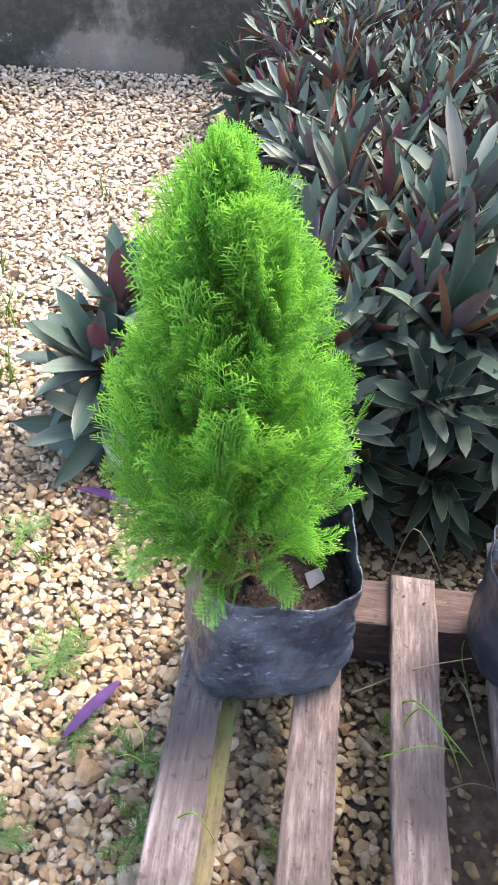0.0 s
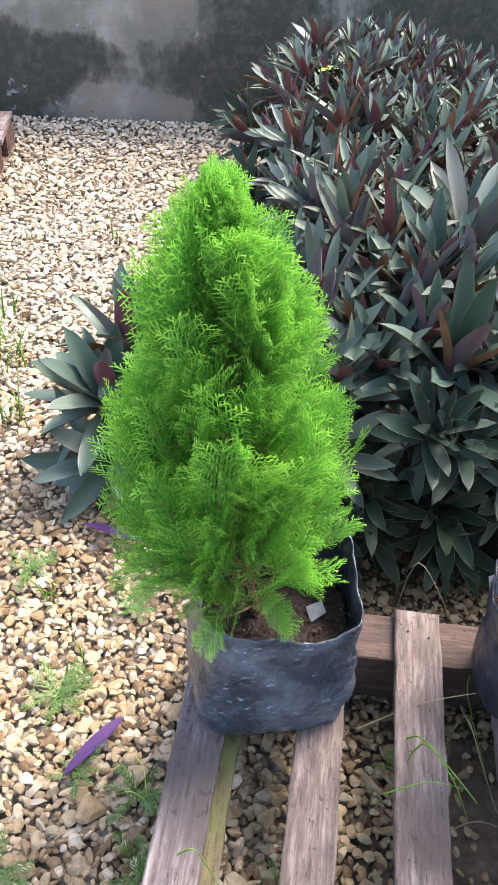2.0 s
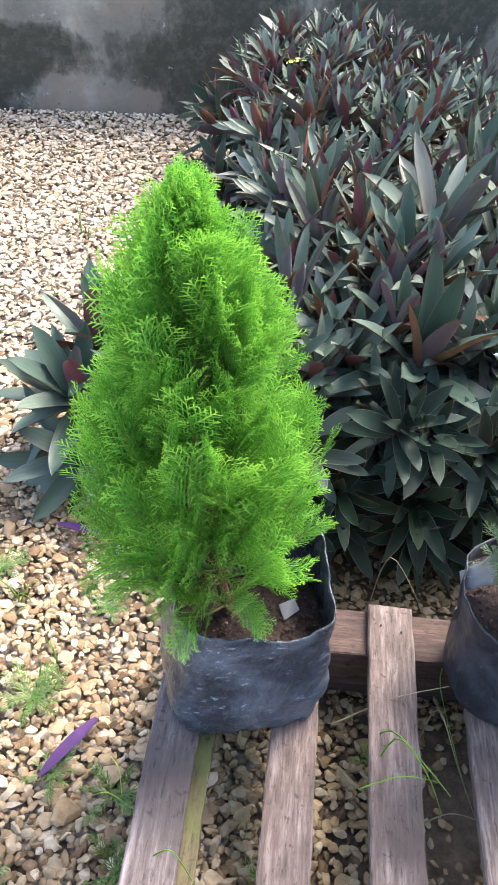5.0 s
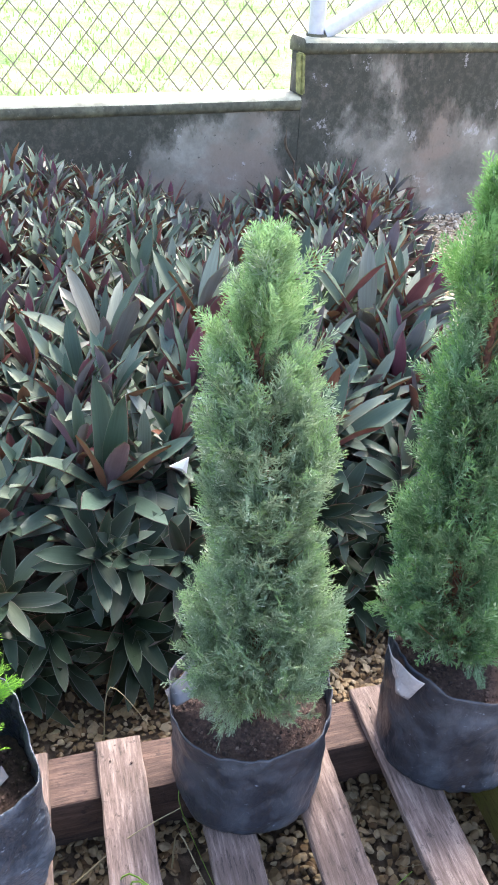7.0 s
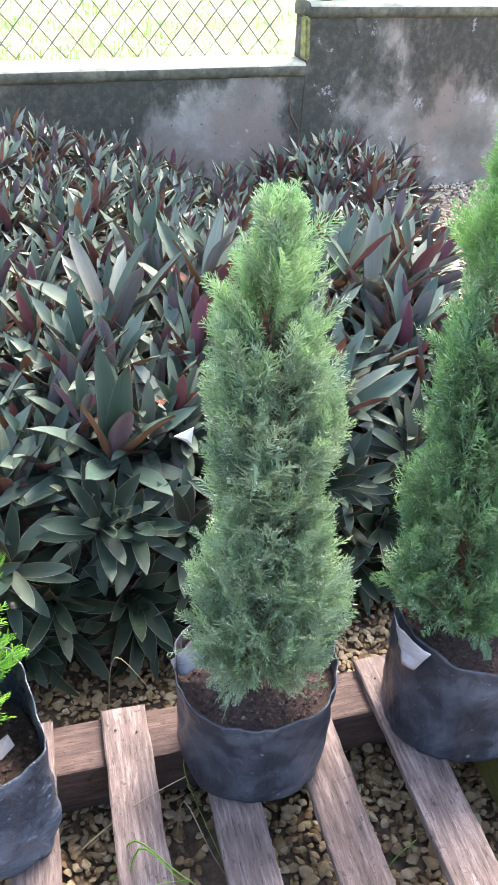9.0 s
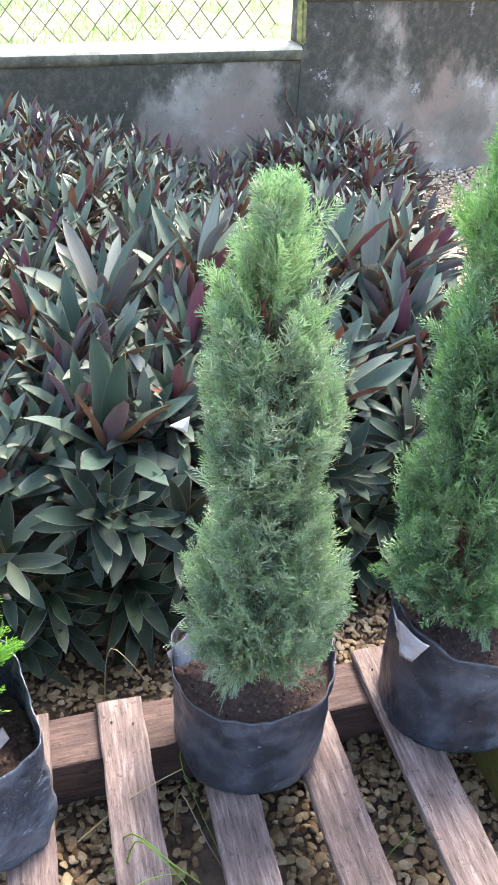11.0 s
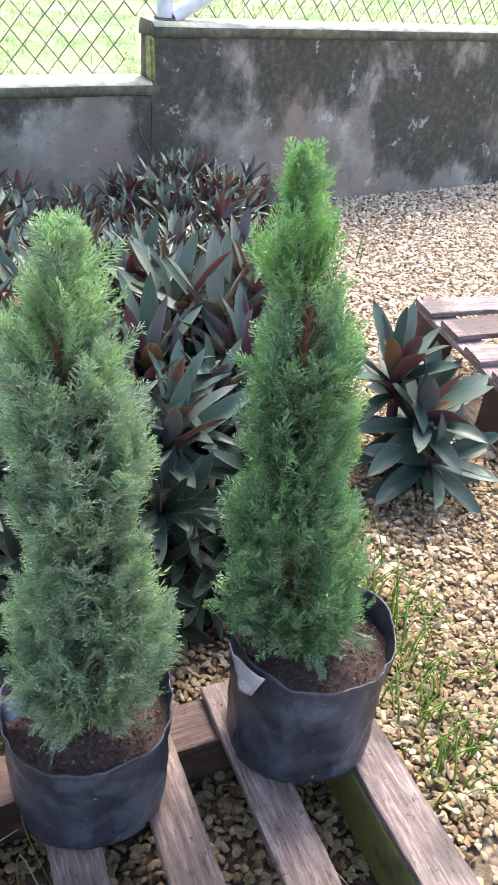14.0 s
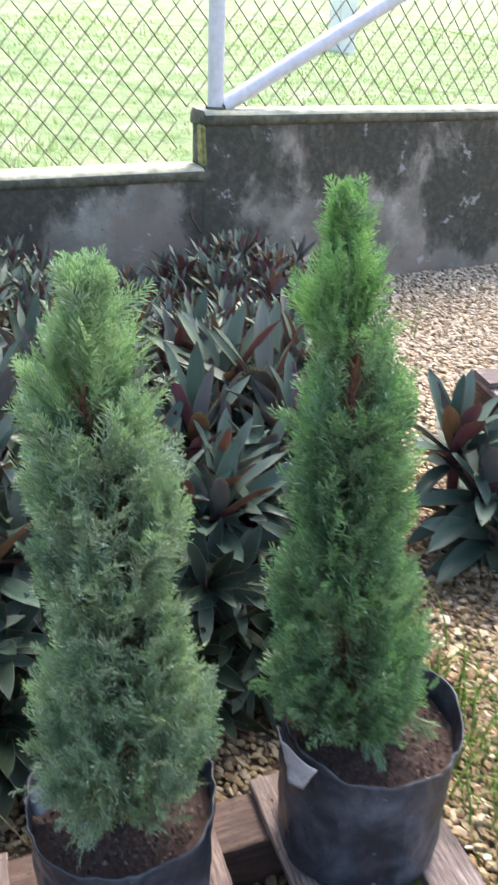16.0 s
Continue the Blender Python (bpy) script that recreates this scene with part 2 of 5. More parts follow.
def foliage_material(name, dark, mid, light, transcol, trans=0.3, frost=None):
    m, n, l, b = mat(name)
    geo = n.new("ShaderNodeNewGeometry")
    c = ramp(n, l, geo.outputs["Random Per Island"], [(0.0, dark), (0.5, mid), (0.955, light), (0.975, frost or light), (1.0, frost or light)])
    t = noise_tex(n, l, 16, 3, 0.5, coords(n, l))
    g = ramp(n, l, t.outputs[0], [(0.35, grey(0.7)), (0.65, grey(1.0))])
    l.new(mix(n, l, 0.8, c.outputs[0], g.outputs[0], "MULTIPLY"), b.inputs["Base Color"])
    b.inputs["Roughness"].default_value = 0.55
    tr = n.new("ShaderNodeBsdfTranslucent")
    tr.inputs[0].default_value = (*transcol, 1)
    ms = n.new("ShaderNodeMixShader")
    ms.inputs[0].default_value = trans
    l.new(b.outputs[0], ms.inputs[1])
    l.new(tr.outputs[0], ms.inputs[2])
    l.new(ms.outputs[0], n["Material Output"].inputs[0])
    return m


def plastic_material(name, base, dust, rough, crumple=0.35):
    m, n, l, b = mat(name)
    v = coords(n, l)
    t = noise_tex(n, l, 11, 8, 0.7, v, 0.1)
    r = ramp(n, l, t.outputs[0], [(0.46, grey(0.0)), (0.72, grey(0.6))])
    speck = noise_tex(n, l, 75, 3, 0.6, v)
    sr = ramp(n, l, speck.outputs[0], [(0.68, grey(0.0)), (0.74, grey(0.8))])
    col = mix(n, l, r.outputs[0], base, dust)
    col = mix(n, l, sr.outputs[0], col, tuple(min(1, x * 1.8) for x in dust))
    sc = noise_tex(n, l, 1.0, 4, 0.65, coords(n, l, scale=(45, 45, 120)))
    worn = 0.06 if crumple > 0.6 else 0.0
    scr = ramp(n, l, sc.outputs[0], [(0.67 - worn, grey(0.0)), (0.73 - worn, grey(0.7))])
    col = mix(n, l, scr.outputs[0], col, tuple(min(1, x * 1.6) for x in dust))
    l.new(col, b.inputs["Base Color"])
    rr = ramp(n, l, t.outputs[0], [(0.35, grey(rough)), (0.7, grey(rough + 0.25))])
    l.new(rr.outputs[0], b.inputs["Roughness"])
    w2 = noise_tex(n, l, 11, 5, 0.6, coords(n, l, scale=(1, 1, 0.7)), 0.25)
    sub = n.new("ShaderNodeMath")
    sub.operation = "SUBTRACT"
    sub.inputs[1].default_value = 0.5
    l.new(w2.outputs[0], sub.inputs[0])
    ab = n.new("ShaderNodeMath")
    ab.operation = "ABSOLUTE"
    l.new(sub.outputs[0], ab.inputs[0])
    bump(n, l, ab.outputs[0], crumple, 0.03, b)
    return m


def plain_material(name, colour, rough=0.6, metal=0.0, var=0.3, scale=20):
    m, n, l, b = mat(name)
    t = noise_tex(n, l, scale, 5, 0.6, coords(n, l))
    g = ramp(n, l, t.outputs[0], [(0.3, grey(1.0 - var)), (0.7, grey(1.0))])
    l.new(mix(n, l, 1.0, colour, g.outputs[0], "MULTIPLY"), b.inputs["Base Color"])
    b.inputs["Roughness"].default_value = rough
    b.inputs["Metallic"].default_value = metal
    bump(n, l, t.outputs[0], 0.15, 0.002, b)
    return m


def grass_ground_material():
    m, n, l, b = mat("field_grass")
    v = coords(n, l)
    t = noise_tex(n, l, 3.2, 8, 0.68, v)
    c = ramp(n, l, t.outputs[0], [(0.34, (0.20, 0.34, 0.11)), (0.5, (0.36, 0.495, 0.215)), (0.66, (0.565, 0.60, 0.41))])
    t2 = noise_tex(n, l, 30, 6, 0.7, v)
    g = ramp(n, l, t2.outputs[0], [(0.3, grey(0.55)), (0.7, grey(1.0))])
    l.new(mix(n, l, 0.9, c.outputs[0], g.outputs[0], "MULTIPLY"), b.inputs["Base Color"])
    b.inputs["Roughness"].default_value = 0.9
    bump(n, l, t2.outputs[0], 1.0, 0.05, b)
    return m


TANS = [(0.0, (0.18, 0.115, 0.065)), (0.2, (0.36, 0.265, 0.165)), (0.45, (0.47, 0.37, 0.25)), (0.7, (0.54, 0.455, 0.34)), (0.88, (0.62, 0.56, 0.47)), (1.0, (0.26, 0.20, 0.145))]
CREAMS = [(0.0, (0.34, 0.26, 0.18)), (0.15, (0.47, 0.385, 0.285)), (0.45, (0.57, 0.49, 0.385)), (0.75, (0.65, 0.585, 0.49)), (0.92, (0.71, 0.67, 0.60)), (1.0, (0.44, 0.37, 0.30))]
STONE = stone_material("gravel_stone", (1.14, 1.05, 0.91), CREAMS)
# dusty tan stones, their colour also lowered for the shade near the pallet
STONE_TAN = stone_material("dusty_shaded_stone", (0.95, 0.86, 0.71), TANS)
STONE_DAMP = stone_material("soiled_stone", (0.62, 0.56, 0.42), TANS)
EARTH = soil_material("earth", (0.045, 0.032, 0.022), (0.17, 0.125, 0.082))
POTSOIL = soil_material("potting_soil", (0.030, 0.019, 0.016), (0.118, 0.076, 0.063), 150)
GRAVEL_BED = gravel_sheet_material()
WOOD = wood_material("weathered_wood", (0.056, 0.042, 0.036), (0.170, 0.130, 0.116), (0.395, 0.338, 0.318))
WOOD_DARK = wood_material("dark_red_wood", (0.030, 0.017, 0.013), (0.080, 0.050, 0.040), (0.18, 0.125, 0.105))
WOOD_MOSS = wood_material("mossy_wood", (0.075, 0.06, 0.035), (0.14, 0.115, 0.055), (0.20, 0.17, 0.09), 0.35, (0.12, 0.135, 0.04))
# brighter, greener copy of the mossy wood for the right-hand bearer
WOOD_MOSS_BRIGHT = wood_material("bright_mossy_wood", (0.11, 0.10, 0.045), (0.19, 0.18, 0.07), (0.27, 0.25, 0.11), 0.5, (0.17, 0.19, 0.045))
WOOD_RED = wood_material("grey_pink_wood", (0.075, 0.053, 0.049), (0.26, 0.208, 0.196), (0.58, 0.51, 0.49))
WOOD_TAN = wood_material("tan_wood", (0.15, 0.10, 0.06), (0.33, 0.24, 0.155), (0.46, 0.36, 0.25))
WOOD_EDGE = wood_material("dark_edge_wood", (0.05, 0.025, 0.018), (0.13, 0.07, 0.05), (0.25, 0.17, 0.14))
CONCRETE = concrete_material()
COPING = coping_material()
# coping top, paled in colour for the sun on it
COPING_SUNLIT = plain_material("sunlit_coping", (0.60, 0.59, 0.43), 0.9, 0, 0.55, 16)
MOSS = plain_material("yellow_moss", (0.36, 0.36, 0.13), 0.95, 0, 0.75, 30)
LEAF_TOP = leaf_material("oyster_leaf_top", [(0.0, (0.062, 0.100, 0.066)), (0.35, (0.120, 0.170, 0.116)), (0.65, (0.195, 0.245, 0.172)), (0.88, (0.26, 0.295, 0.245)), (1.0, (0.20, 0.19, 0.15))], 0.38, 0.10, (0.20, 0.24, 0.06), spec=0.3)
LEAF_UNDER = leaf_material("oyster_leaf_under", [(0.0, (0.165, 0.18, 0.185)), (0.42, (0.21, 0.18, 0.205)), (0.55, (0.20, 0.08, 0.13)), (0.8, (0.22, 0.08, 0.08)), (1.0, (0.32, 0.16, 0.08))], 0.42, 0.12, (0.40, 0.10, 0.06), spec=0.28)
LEAF_EDGE = leaf_material("oyster_leaf_margin", [(0.0, (0.10, 0.135, 0.105)), (0.6, (0.16, 0.195, 0.16)), (1.0, (0.24, 0.22, 0.20))], 0.3, 0.08, (0.2, 0.2, 0.08), spec=0.4)
# darker leaf copy for the upper skirt, with some shade in its colour
LEAF_HALF_SHADED = leaf_material("half_shaded_oyster_leaf", [(0.0, (0.022, 0.043, 0.029)), (0.4, (0.034, 0.061, 0.043)), (0.8, (0.052, 0.083, 0.060)), (1.0, (0.09, 0.118, 0.088))], 0.40, 0.08, (0.12, 0.18, 0.05), spec=0.26)
LEAF_FRONT = leaf_material("front_oyster_leaf", [(0.0, (0.050, 0.090, 0.066)), (0.4, (0.080, 0.132, 0.098)), (0.8, (0.125, 0.18, 0.138)), (1.0, (0.18, 0.22, 0.168))], 0.38, 0.09, (0.14, 0.20, 0.06), spec=0.3)
# dullest, darkest leaf copy: shade low on the skirt put into the colour
LEAF_SHADED = leaf_material("shaded_oyster_leaf", [(0.0, (0.018, 0.034, 0.019)), (0.4, (0.028, 0.050, 0.029)), (0.8, (0.044, 0.068, 0.042)), (1.0, (0.068, 0.088, 0.056))], 0.45, 0.06, (0.10, 0.15, 0.03), spec=0.18)
LEAF_YOUNG = leaf_material("young_oyster_leaf", [(0.0, (0.14, 0.065, 0.12)), (0.35, (0.15, 0.055, 0.07)), (0.7, (0.20, 0.08, 0.055)), (1.0, (0.24, 0.15, 0.06))], 0.36, 0.12, (0.38, 0.14, 0.06))
THUJA = foliage_material("thuja_foliage", (0.065, 0.25, 0.026), (0.105, 0.34, 0.040), (0.16, 0.42, 0.060), (0.20, 0.52, 0.07), 0.30)
THUJA_TIP = foliage_material("thuja_tip_foliage", (0.155, 0.45, 0.040), (0.235, 0.56, 0.065), (0.35, 0.67, 0.11), (0.31, 0.64, 0.08), 0.34)
# shade inside the crown, put into a darker foliage colour
THUJA_SHADED = foliage_material("inner_thuja_foliage", (0.045, 0.105, 0.016), (0.07, 0.16, 0.022), (0.12, 0.21, 0.04), (0.10, 0.25, 0.03), 0.2)
CYPRESS = foliage_material("cypress_foliage", (0.125, 0.190, 0.112), (0.275, 0.375, 0.240), (0.455, 0.57, 0.40), (0.27, 0.42, 0.21), 0.26, (0.86, 0.90, 0.78))
CYPRESS_TIP = foliage_material("cypress_tip_foliage", (0.16, 0.28, 0.110), (0.29, 0.45, 0.205), (0.45, 0.61, 0.33), (0.28, 0.48, 0.19), 0.28)
# old grey-brown inner foliage, darkened further for the shade in the crown
CYPRESS_OLD_SHADED = foliage_material("inner_cypress_foliage", (0.055, 0.07, 0.035), (0.12, 0.15, 0.085), (0.22, 0.23, 0.15), (0.14, 0.18, 0.08), 0.18)
GREEN_TIP = foliage_material("green_cypress_tip", (0.105, 0.24, 0.068), (0.195, 0.39, 0.125), (0.32, 0.53, 0.22), (0.23, 0.46, 0.13), 0.28)
CRUMB = leaf_material("soil_crumb", [(0.0, (0.02, 0.013, 0.01)), (0.6, (0.095, 0.059, 0.046)), (0.96, (0.135, 0.09, 0.07)), (1.0, (0.22, 0.17, 0.13))], 0.8, 0.0, (0, 0, 0), "island")
CYPRESS_GREEN = foliage_material("green_cypress_foliage", (0.070, 0.150, 0.068), (0.155, 0.28, 0.145), (0.31, 0.455, 0.27), (0.18, 0.37, 0.14), 0.26, (0.66, 0.74, 0.55))
BARK = plain_material("red_bark", (0.26, 0.10, 0.06), 0.85, 0, 0.75, 130)
TWIG = plain_material("twig_bark", (0.26, 0.17, 0.08), 0.85, 0, 0.4, 60)
# the dust tone is lightened to carry some of the film's sheen too
BAG = plastic_material("black_polythene", (0.017, 0.021, 0.030), (0.115, 0.135, 0.165), 0.31, 0.4)
BAG_OLD = plastic_material("dusty_polythene", (0.026, 0.034, 0.047), (0.19, 0.22, 0.265), 0.24, 1.0)
# black film coloured grey: the sky sheen on the flap is painted in
FLAP_SHEEN = plastic_material("sheen_polythene", (0.36, 0.35, 0.37), (0.62, 0.60, 0.62), 0.25, 0.6)
STEEL = plain_material("painted_steel", (0.62, 0.64, 0.68), 0.45, 0.2, 0.2, 30)
WIRE = plain_material("galvanised_wire", (0.23, 0.215, 0.165), 0.6, 0.3, 0.4, 60)
FIELD = grass_ground_material()
BLADE = leaf_material("grass_blade", [(0.0, (0.10, 0.20, 0.03)), (0.6, (0.18, 0.32, 0.05)), (1.0, (0.34, 0.36, 0.12))], 0.5, 0.3, (0.25, 0.45, 0.05), "island")
FIELD_BLADE = leaf_material("field_blade", [(0.0, (0.235, 0.39, 0.13)), (0.6, (0.37, 0.51, 0.215)), (1.0, (0.54, 0.61, 0.37))], 0.6, 0.3, (0.3, 0.5, 0.08), "island")
WEED = leaf_material("weed_leaf", [(0.0, (0.07, 0.15, 0.03)), (1.0, (0.16, 0.28, 0.06))], 0.5, 0.2, (0.2, 0.4, 0.05), "island")
PURPLE = plain_material("purple_leaf", (0.075, 0.02, 0.12), 0.75, 0, 0.4, 40)
PAPER = plain_material("paper_scrap", (0.3, 0.3, 0.32), 0.6, 0, 0.25, 60)
YELLOW = plain_material("yellow_leaf", (0.55, 0.62, 0.10), 0.5, 0, 0.25, 40)
DRY = plain_material("dry_straw", (0.24, 0.21, 0.12), 0.8, 0, 0.3, 40)
WHITEPAINT = plain_material("white_paint", (0.80, 0.80, 0.78), 0.6, 0, 0.1, 5)
NAIL = plain_material("rusty_nail", (0.06, 0.04, 0.035), 0.6, 0.6, 0.4, 200)


# ---- building helpers ----
def mesh_of(name, verts, faces, mats, idx=None, smooth=True):
    me = bpy.data.meshes.new(name)
    me.from_pydata([tuple(map(float, v)) for v in verts], [], [tuple(map(int, fc)) for fc in faces])
    for m in mats:
        me.materials.append(m)
    if idx is not None:
        me.polygons.foreach_set("material_index", np.asarray(idx, dtype=np.int32))
    me.polygons.foreach_set("use_smooth", np.full(len(faces), smooth))
    me.update()
    return me


def fast_mesh(name, verts, faces, mats, smooth=True):
    """A mesh from numpy arrays whose faces all have the same number of corners."""
    me = bpy.data.meshes.new(name)
    k = faces.shape[1]
    me.vertices.add(len(verts))
    me.vertices.foreach_set("co", np.ascontiguousarray(verts, dtype=np.float32).ravel())
    me.loops.add(faces.size)
    me.loops.foreach_set("vertex_index", np.ascontiguousarray(faces, dtype=np.int32).ravel())
    me.polygons.add(len(faces))
    me.polygons.foreach_set("loop_start", np.arange(0, faces.size, k, dtype=np.int32))
    me.polygons.foreach_set("use_smooth", np.full(len(faces), smooth))
    for m in mats:
        me.materials.append(m)
    me.update(calc_edges=True)
    return me


def part(name, data, parent, label="", m=None):
    """Links mesh data as one part under a thing or a part."""
    ob = new(name, data)
    ob.parent = parent
    if m is not None:
        ob.matrix_basis = m
    if label:
        tagged(ob, label)
    return ob


def thing(name, at, label, category, group="", rz=0.0):
    ob = new(name)
    ob.empty_display_size = 0.05
    ob.matrix_basis = pose(*at, 0, 0, rz)
    return tagged(ob, label, category, group)


def bm_mesh(name, bm, material, smooth=False):
    me = bpy.data.meshes.new(name)
    bm.to_mesh(me)
    bm.free()
    me.materials.append(material)
    me.polygons.foreach_set("use_smooth", np.full(len(me.polygons), smooth))
    return me


def tube(points, radii, sides=6):
    """Vertices and quads of a tube along points."""
    pts = [Vector(p) for p in points]
    vs, fs = [], []
    for i, p in enumerate(pts):
        t = (pts[min(i + 1, len(pts) - 1)] - pts[max(i - 1, 0)]).normalized()
        a = t.cross(Vector((0.3, 0.2, 1)) if abs(t.z) < 0.9 else Vector((1, 0, 0))).normalized()
        b = t.cross(a)
        for k in range(sides):
            th = 2 * math.pi * k / sides
            vs.append(p + (a * math.cos(th) + b * math.sin(th)) * radii[i])
    for i in range(len(pts) - 1):
        for k in range(sides):
            k2 = (k + 1) % sides
            fs.append((i * sides + k, i * sides + k2, (i + 1) * sides + k2, (i + 1) * sides + k))
    return vs, fs


def plank(name, material, length, width, thick, seed, nx=5, ny=24):
    """A worn board along +y from its origin, top at z = 0, with uneven edges and faces."""
    rnd = random.Random(seed)
    ph = [rnd.uniform(0, 6.28) for _ in range(6)]
    ch = 0.0022
    prof = [(-width / 2 + ch, 0), (-width / 6, 0), (width / 6, 0), (width / 2 - ch, 0), (width / 2, -ch), (width / 2, -thick + ch), (width / 2 - ch, -thick), (-width / 2 + ch, -thick), (-width / 2, -thick + ch), (-width / 2, -ch)]
    vs, fs = [], []
    k = len(prof)
    for j in range(ny + 1):
        y = length * j / ny
        wob = 0.0008 * math.sin(y * 9 + ph[0]) + 0.0004 * math.sin(y * 31 + ph[1])
        lift = 0.0014 * math.sin(y * 6 + ph[2])
        sc = 1 + 0.005 * math.sin(y * 11 + ph[3])
        endj = 0.003 * rnd.uniform(-1, 1) if j in (0, ny) else 0
        for i, (x, z) in enumerate(prof):
            jag = rnd.uniform(-0.0008, 0.0008)
            vs.append((x * sc + wob + jag, y + endj + (rnd.uniform(-0.002, 0.002) if j in (0, ny) else 0), z + lift + jag))
    for j in range(ny):
        for i in range(k):
            i2 = (i + 1) % k
            fs.append((j * k + i, j * k + i2, (j + 1) * k + i2, (j + 1) * k + i))
    fs.append(tuple(range(k))[::-1])
    fs.append(tuple(ny * k + i for i in range(k)))
    me = mesh_of(name, vs, [f[::-1] for f in fs], [material], smooth=False)
    return me


def ground_z(x, y):
    """The gravel rises gently from the pallet to the wall."""
    s = min(max((y - 2.85) / (5.275 - 2.85), 0.0), 1.0)
    return 0.185 * s


def ground_za(x, y):
    return 0.185 * np.clip((y - 2.85) / (5.275 - 2.85), 0.0, 1.0)


# ---- ground ----
def build_ground():
    ys = [-400, -40, -8, 0, 1.5, 2.2, 2.85, 3.3, 3.8, 4.3, 4.8, 5.275, 5.5, 8, 40, 400]
    xs = [-400, -40, -8, -3, -1, 0, 1, 2, 3, 5, 9, 40, 400]
    vs = [(x, y, ground_z(x, y) - 0.012 - (0.5 if y > 5.3 else 0)) for y in ys for x in xs]
    w = len(xs)
    fs = [(j * w + i, j * w + i + 1, (j + 1) * w + i + 1, (j + 1) * w + i) for j in range(len(ys) - 1) for i in range(w - 1)]
    ob = new("ground", mesh_of("ground", vs, fs, [GRAVEL_BED]))
    tagged(ob, "cream and tan gravel ground of the yard", "ground", kind="structure")
    # dark soil under the pallet and the bed, with a ragged edge
    vs, fs = [], []
    n = 96
    for j in range(7):
        for k in range(n):
            a = 2 * math.pi * k / n
            c, q = math.cos(a), math.sin(a)
            r = (abs(c) ** 4 + abs(q) ** 4) ** -0.25 * (j / 6)
            r *= 1 + 0.05 * noise.noise((c * 4, q * 4, 1)) + 0.03 * noise.noise((c * 13, q * 13, 2))
            y = 3.42 + 1.62 * r * q
            x = 0.92 + 0.30 * max(0, y - 3.0) + (0.50 + 0.12 * max(0, y - 3.0)) * r * c
            vs.append((x, y, ground_z(x, y) - 0.007))
    fs = [(j * n + k, j * n + (k + 1) % n, (j + 1) * n + (k + 1) % n, (j + 1) * n + k) for j in range(6) for k in range(n)]
    ob = new("soil_ground", mesh_of("soil_ground", vs, [f[::-1] for f in fs], [EARTH]))
    tagged(ob, "damp dark brown soil under the pallet and the bed", "ground", kind="structure")


def ico(sub):
    bm = bmesh.new()
    bmesh.ops.create_icosphere(bm, subdivisions=sub, radius=1)
    v = np.array([x.co[:] for x in bm.verts])
    f = np.array([[x.index for x in fc.verts] for fc in bm.faces])
    bm.free()
    return v, f


def stones(rng, xy, size, sub, sink=0.25, flat=1.0):
    v, f = ico(sub)
    n = len(xy)
    kinds = 24
    # angular chips: a ball cut by several random planes
    shapes = np.empty((kinds, len(v), 3))
    for k in range(kinds):
        s = v.copy()
        for _ in range(13):
            d_ = rng.normal(size=3)
            d_ /= np.linalg.norm(d_)
            off = rng.uniform(0.45, 0.80)
            over = s @ d_ - off
            s -= np.clip(over, 0, None)[:, None] * d_
        shapes[k] = s * 1.2
    sc = rng.lognormal(0, 0.28, n)[:, None] * size * np.stack([rng.uniform(0.8, 1.3, n), rng.uniform(0.7, 1.05, n), rng.uniform(0.5, 0.85, n) * flat], 1)
    q = rng.normal(size=(n, 4)) * np.array([1, 0.35 * flat, 0.35 * flat, 1])
    q /= np.linalg.norm(q, axis=1)[:, None]
    w, x, y, zq = q.T
    R = np.stack([1 - 2 * (y * y + zq * zq), 2 * (x * y - w * zq), 2 * (x * zq + w * y), 2 * (x * y + w * zq), 1 - 2 * (x * x + zq * zq), 2 * (y * zq - w * x), 2 * (x * zq - w * y), 2 * (y * zq + w * x), 1 - 2 * (x * x + y * y)], 1).reshape(n, 3, 3)
    pts = shapes[rng.integers(0, kinds, n)] * sc[:, None, :]
    pts = np.einsum("nij,nvj->nvi", R, pts)
    zz = ground_za(xy[:, 0], xy[:, 1]) + sc[:, 2] * (0.55 - sink) + rng.uniform(0, 0.55, n) ** 2 * size * 1.8
    pts += np.stack([xy[:, 0], xy[:, 1], zz], 1)[:, None, :]
    faces = (f[None] + (np.arange(n) * len(v))[:, None, None]).reshape(-1, f.shape[1])
    return pts.reshape(-1, 3), faces


def dirty(p):
    """Where the stones lie in damp soil: below the pallet and before the bed."""
    x, y = p[:, 0], p[:, 1]
    wob = 0.05 * np.sin(x * 9) + 0.04 * np.sin(y * 13 + x * 5)
    return (x > 0.33 + wob) & (x < 1.30 + wob + (y - 2.5) * 0.2) & (y < 3.3)


def scatter(rng, x0, x1, y0, y1, step, keep=None):
    gx, gy = np.meshgrid(np.arange(x0, x1, step), np.arange(y0, y1, step))
    xy = np.stack([gx.ravel(), gy.ravel()], 1) + rng.uniform(-0.5, 0.5, (gx.size, 2)) * step
    return xy if keep is None else xy[keep(xy)]


def bed_left(y):
    return 0.36 + 0.06 * (y - 3.2)


def bed_right(y):
    return 1.50 + (y - 3.1) * 0.50


def in_bed(xy):
    return (xy[:, 0] > 0.52) & (xy[:, 0] < bed_right(xy[:, 1]) - 0.2) & (xy[:, 1] > 3.25) & (xy[:, 1] < 5.0)


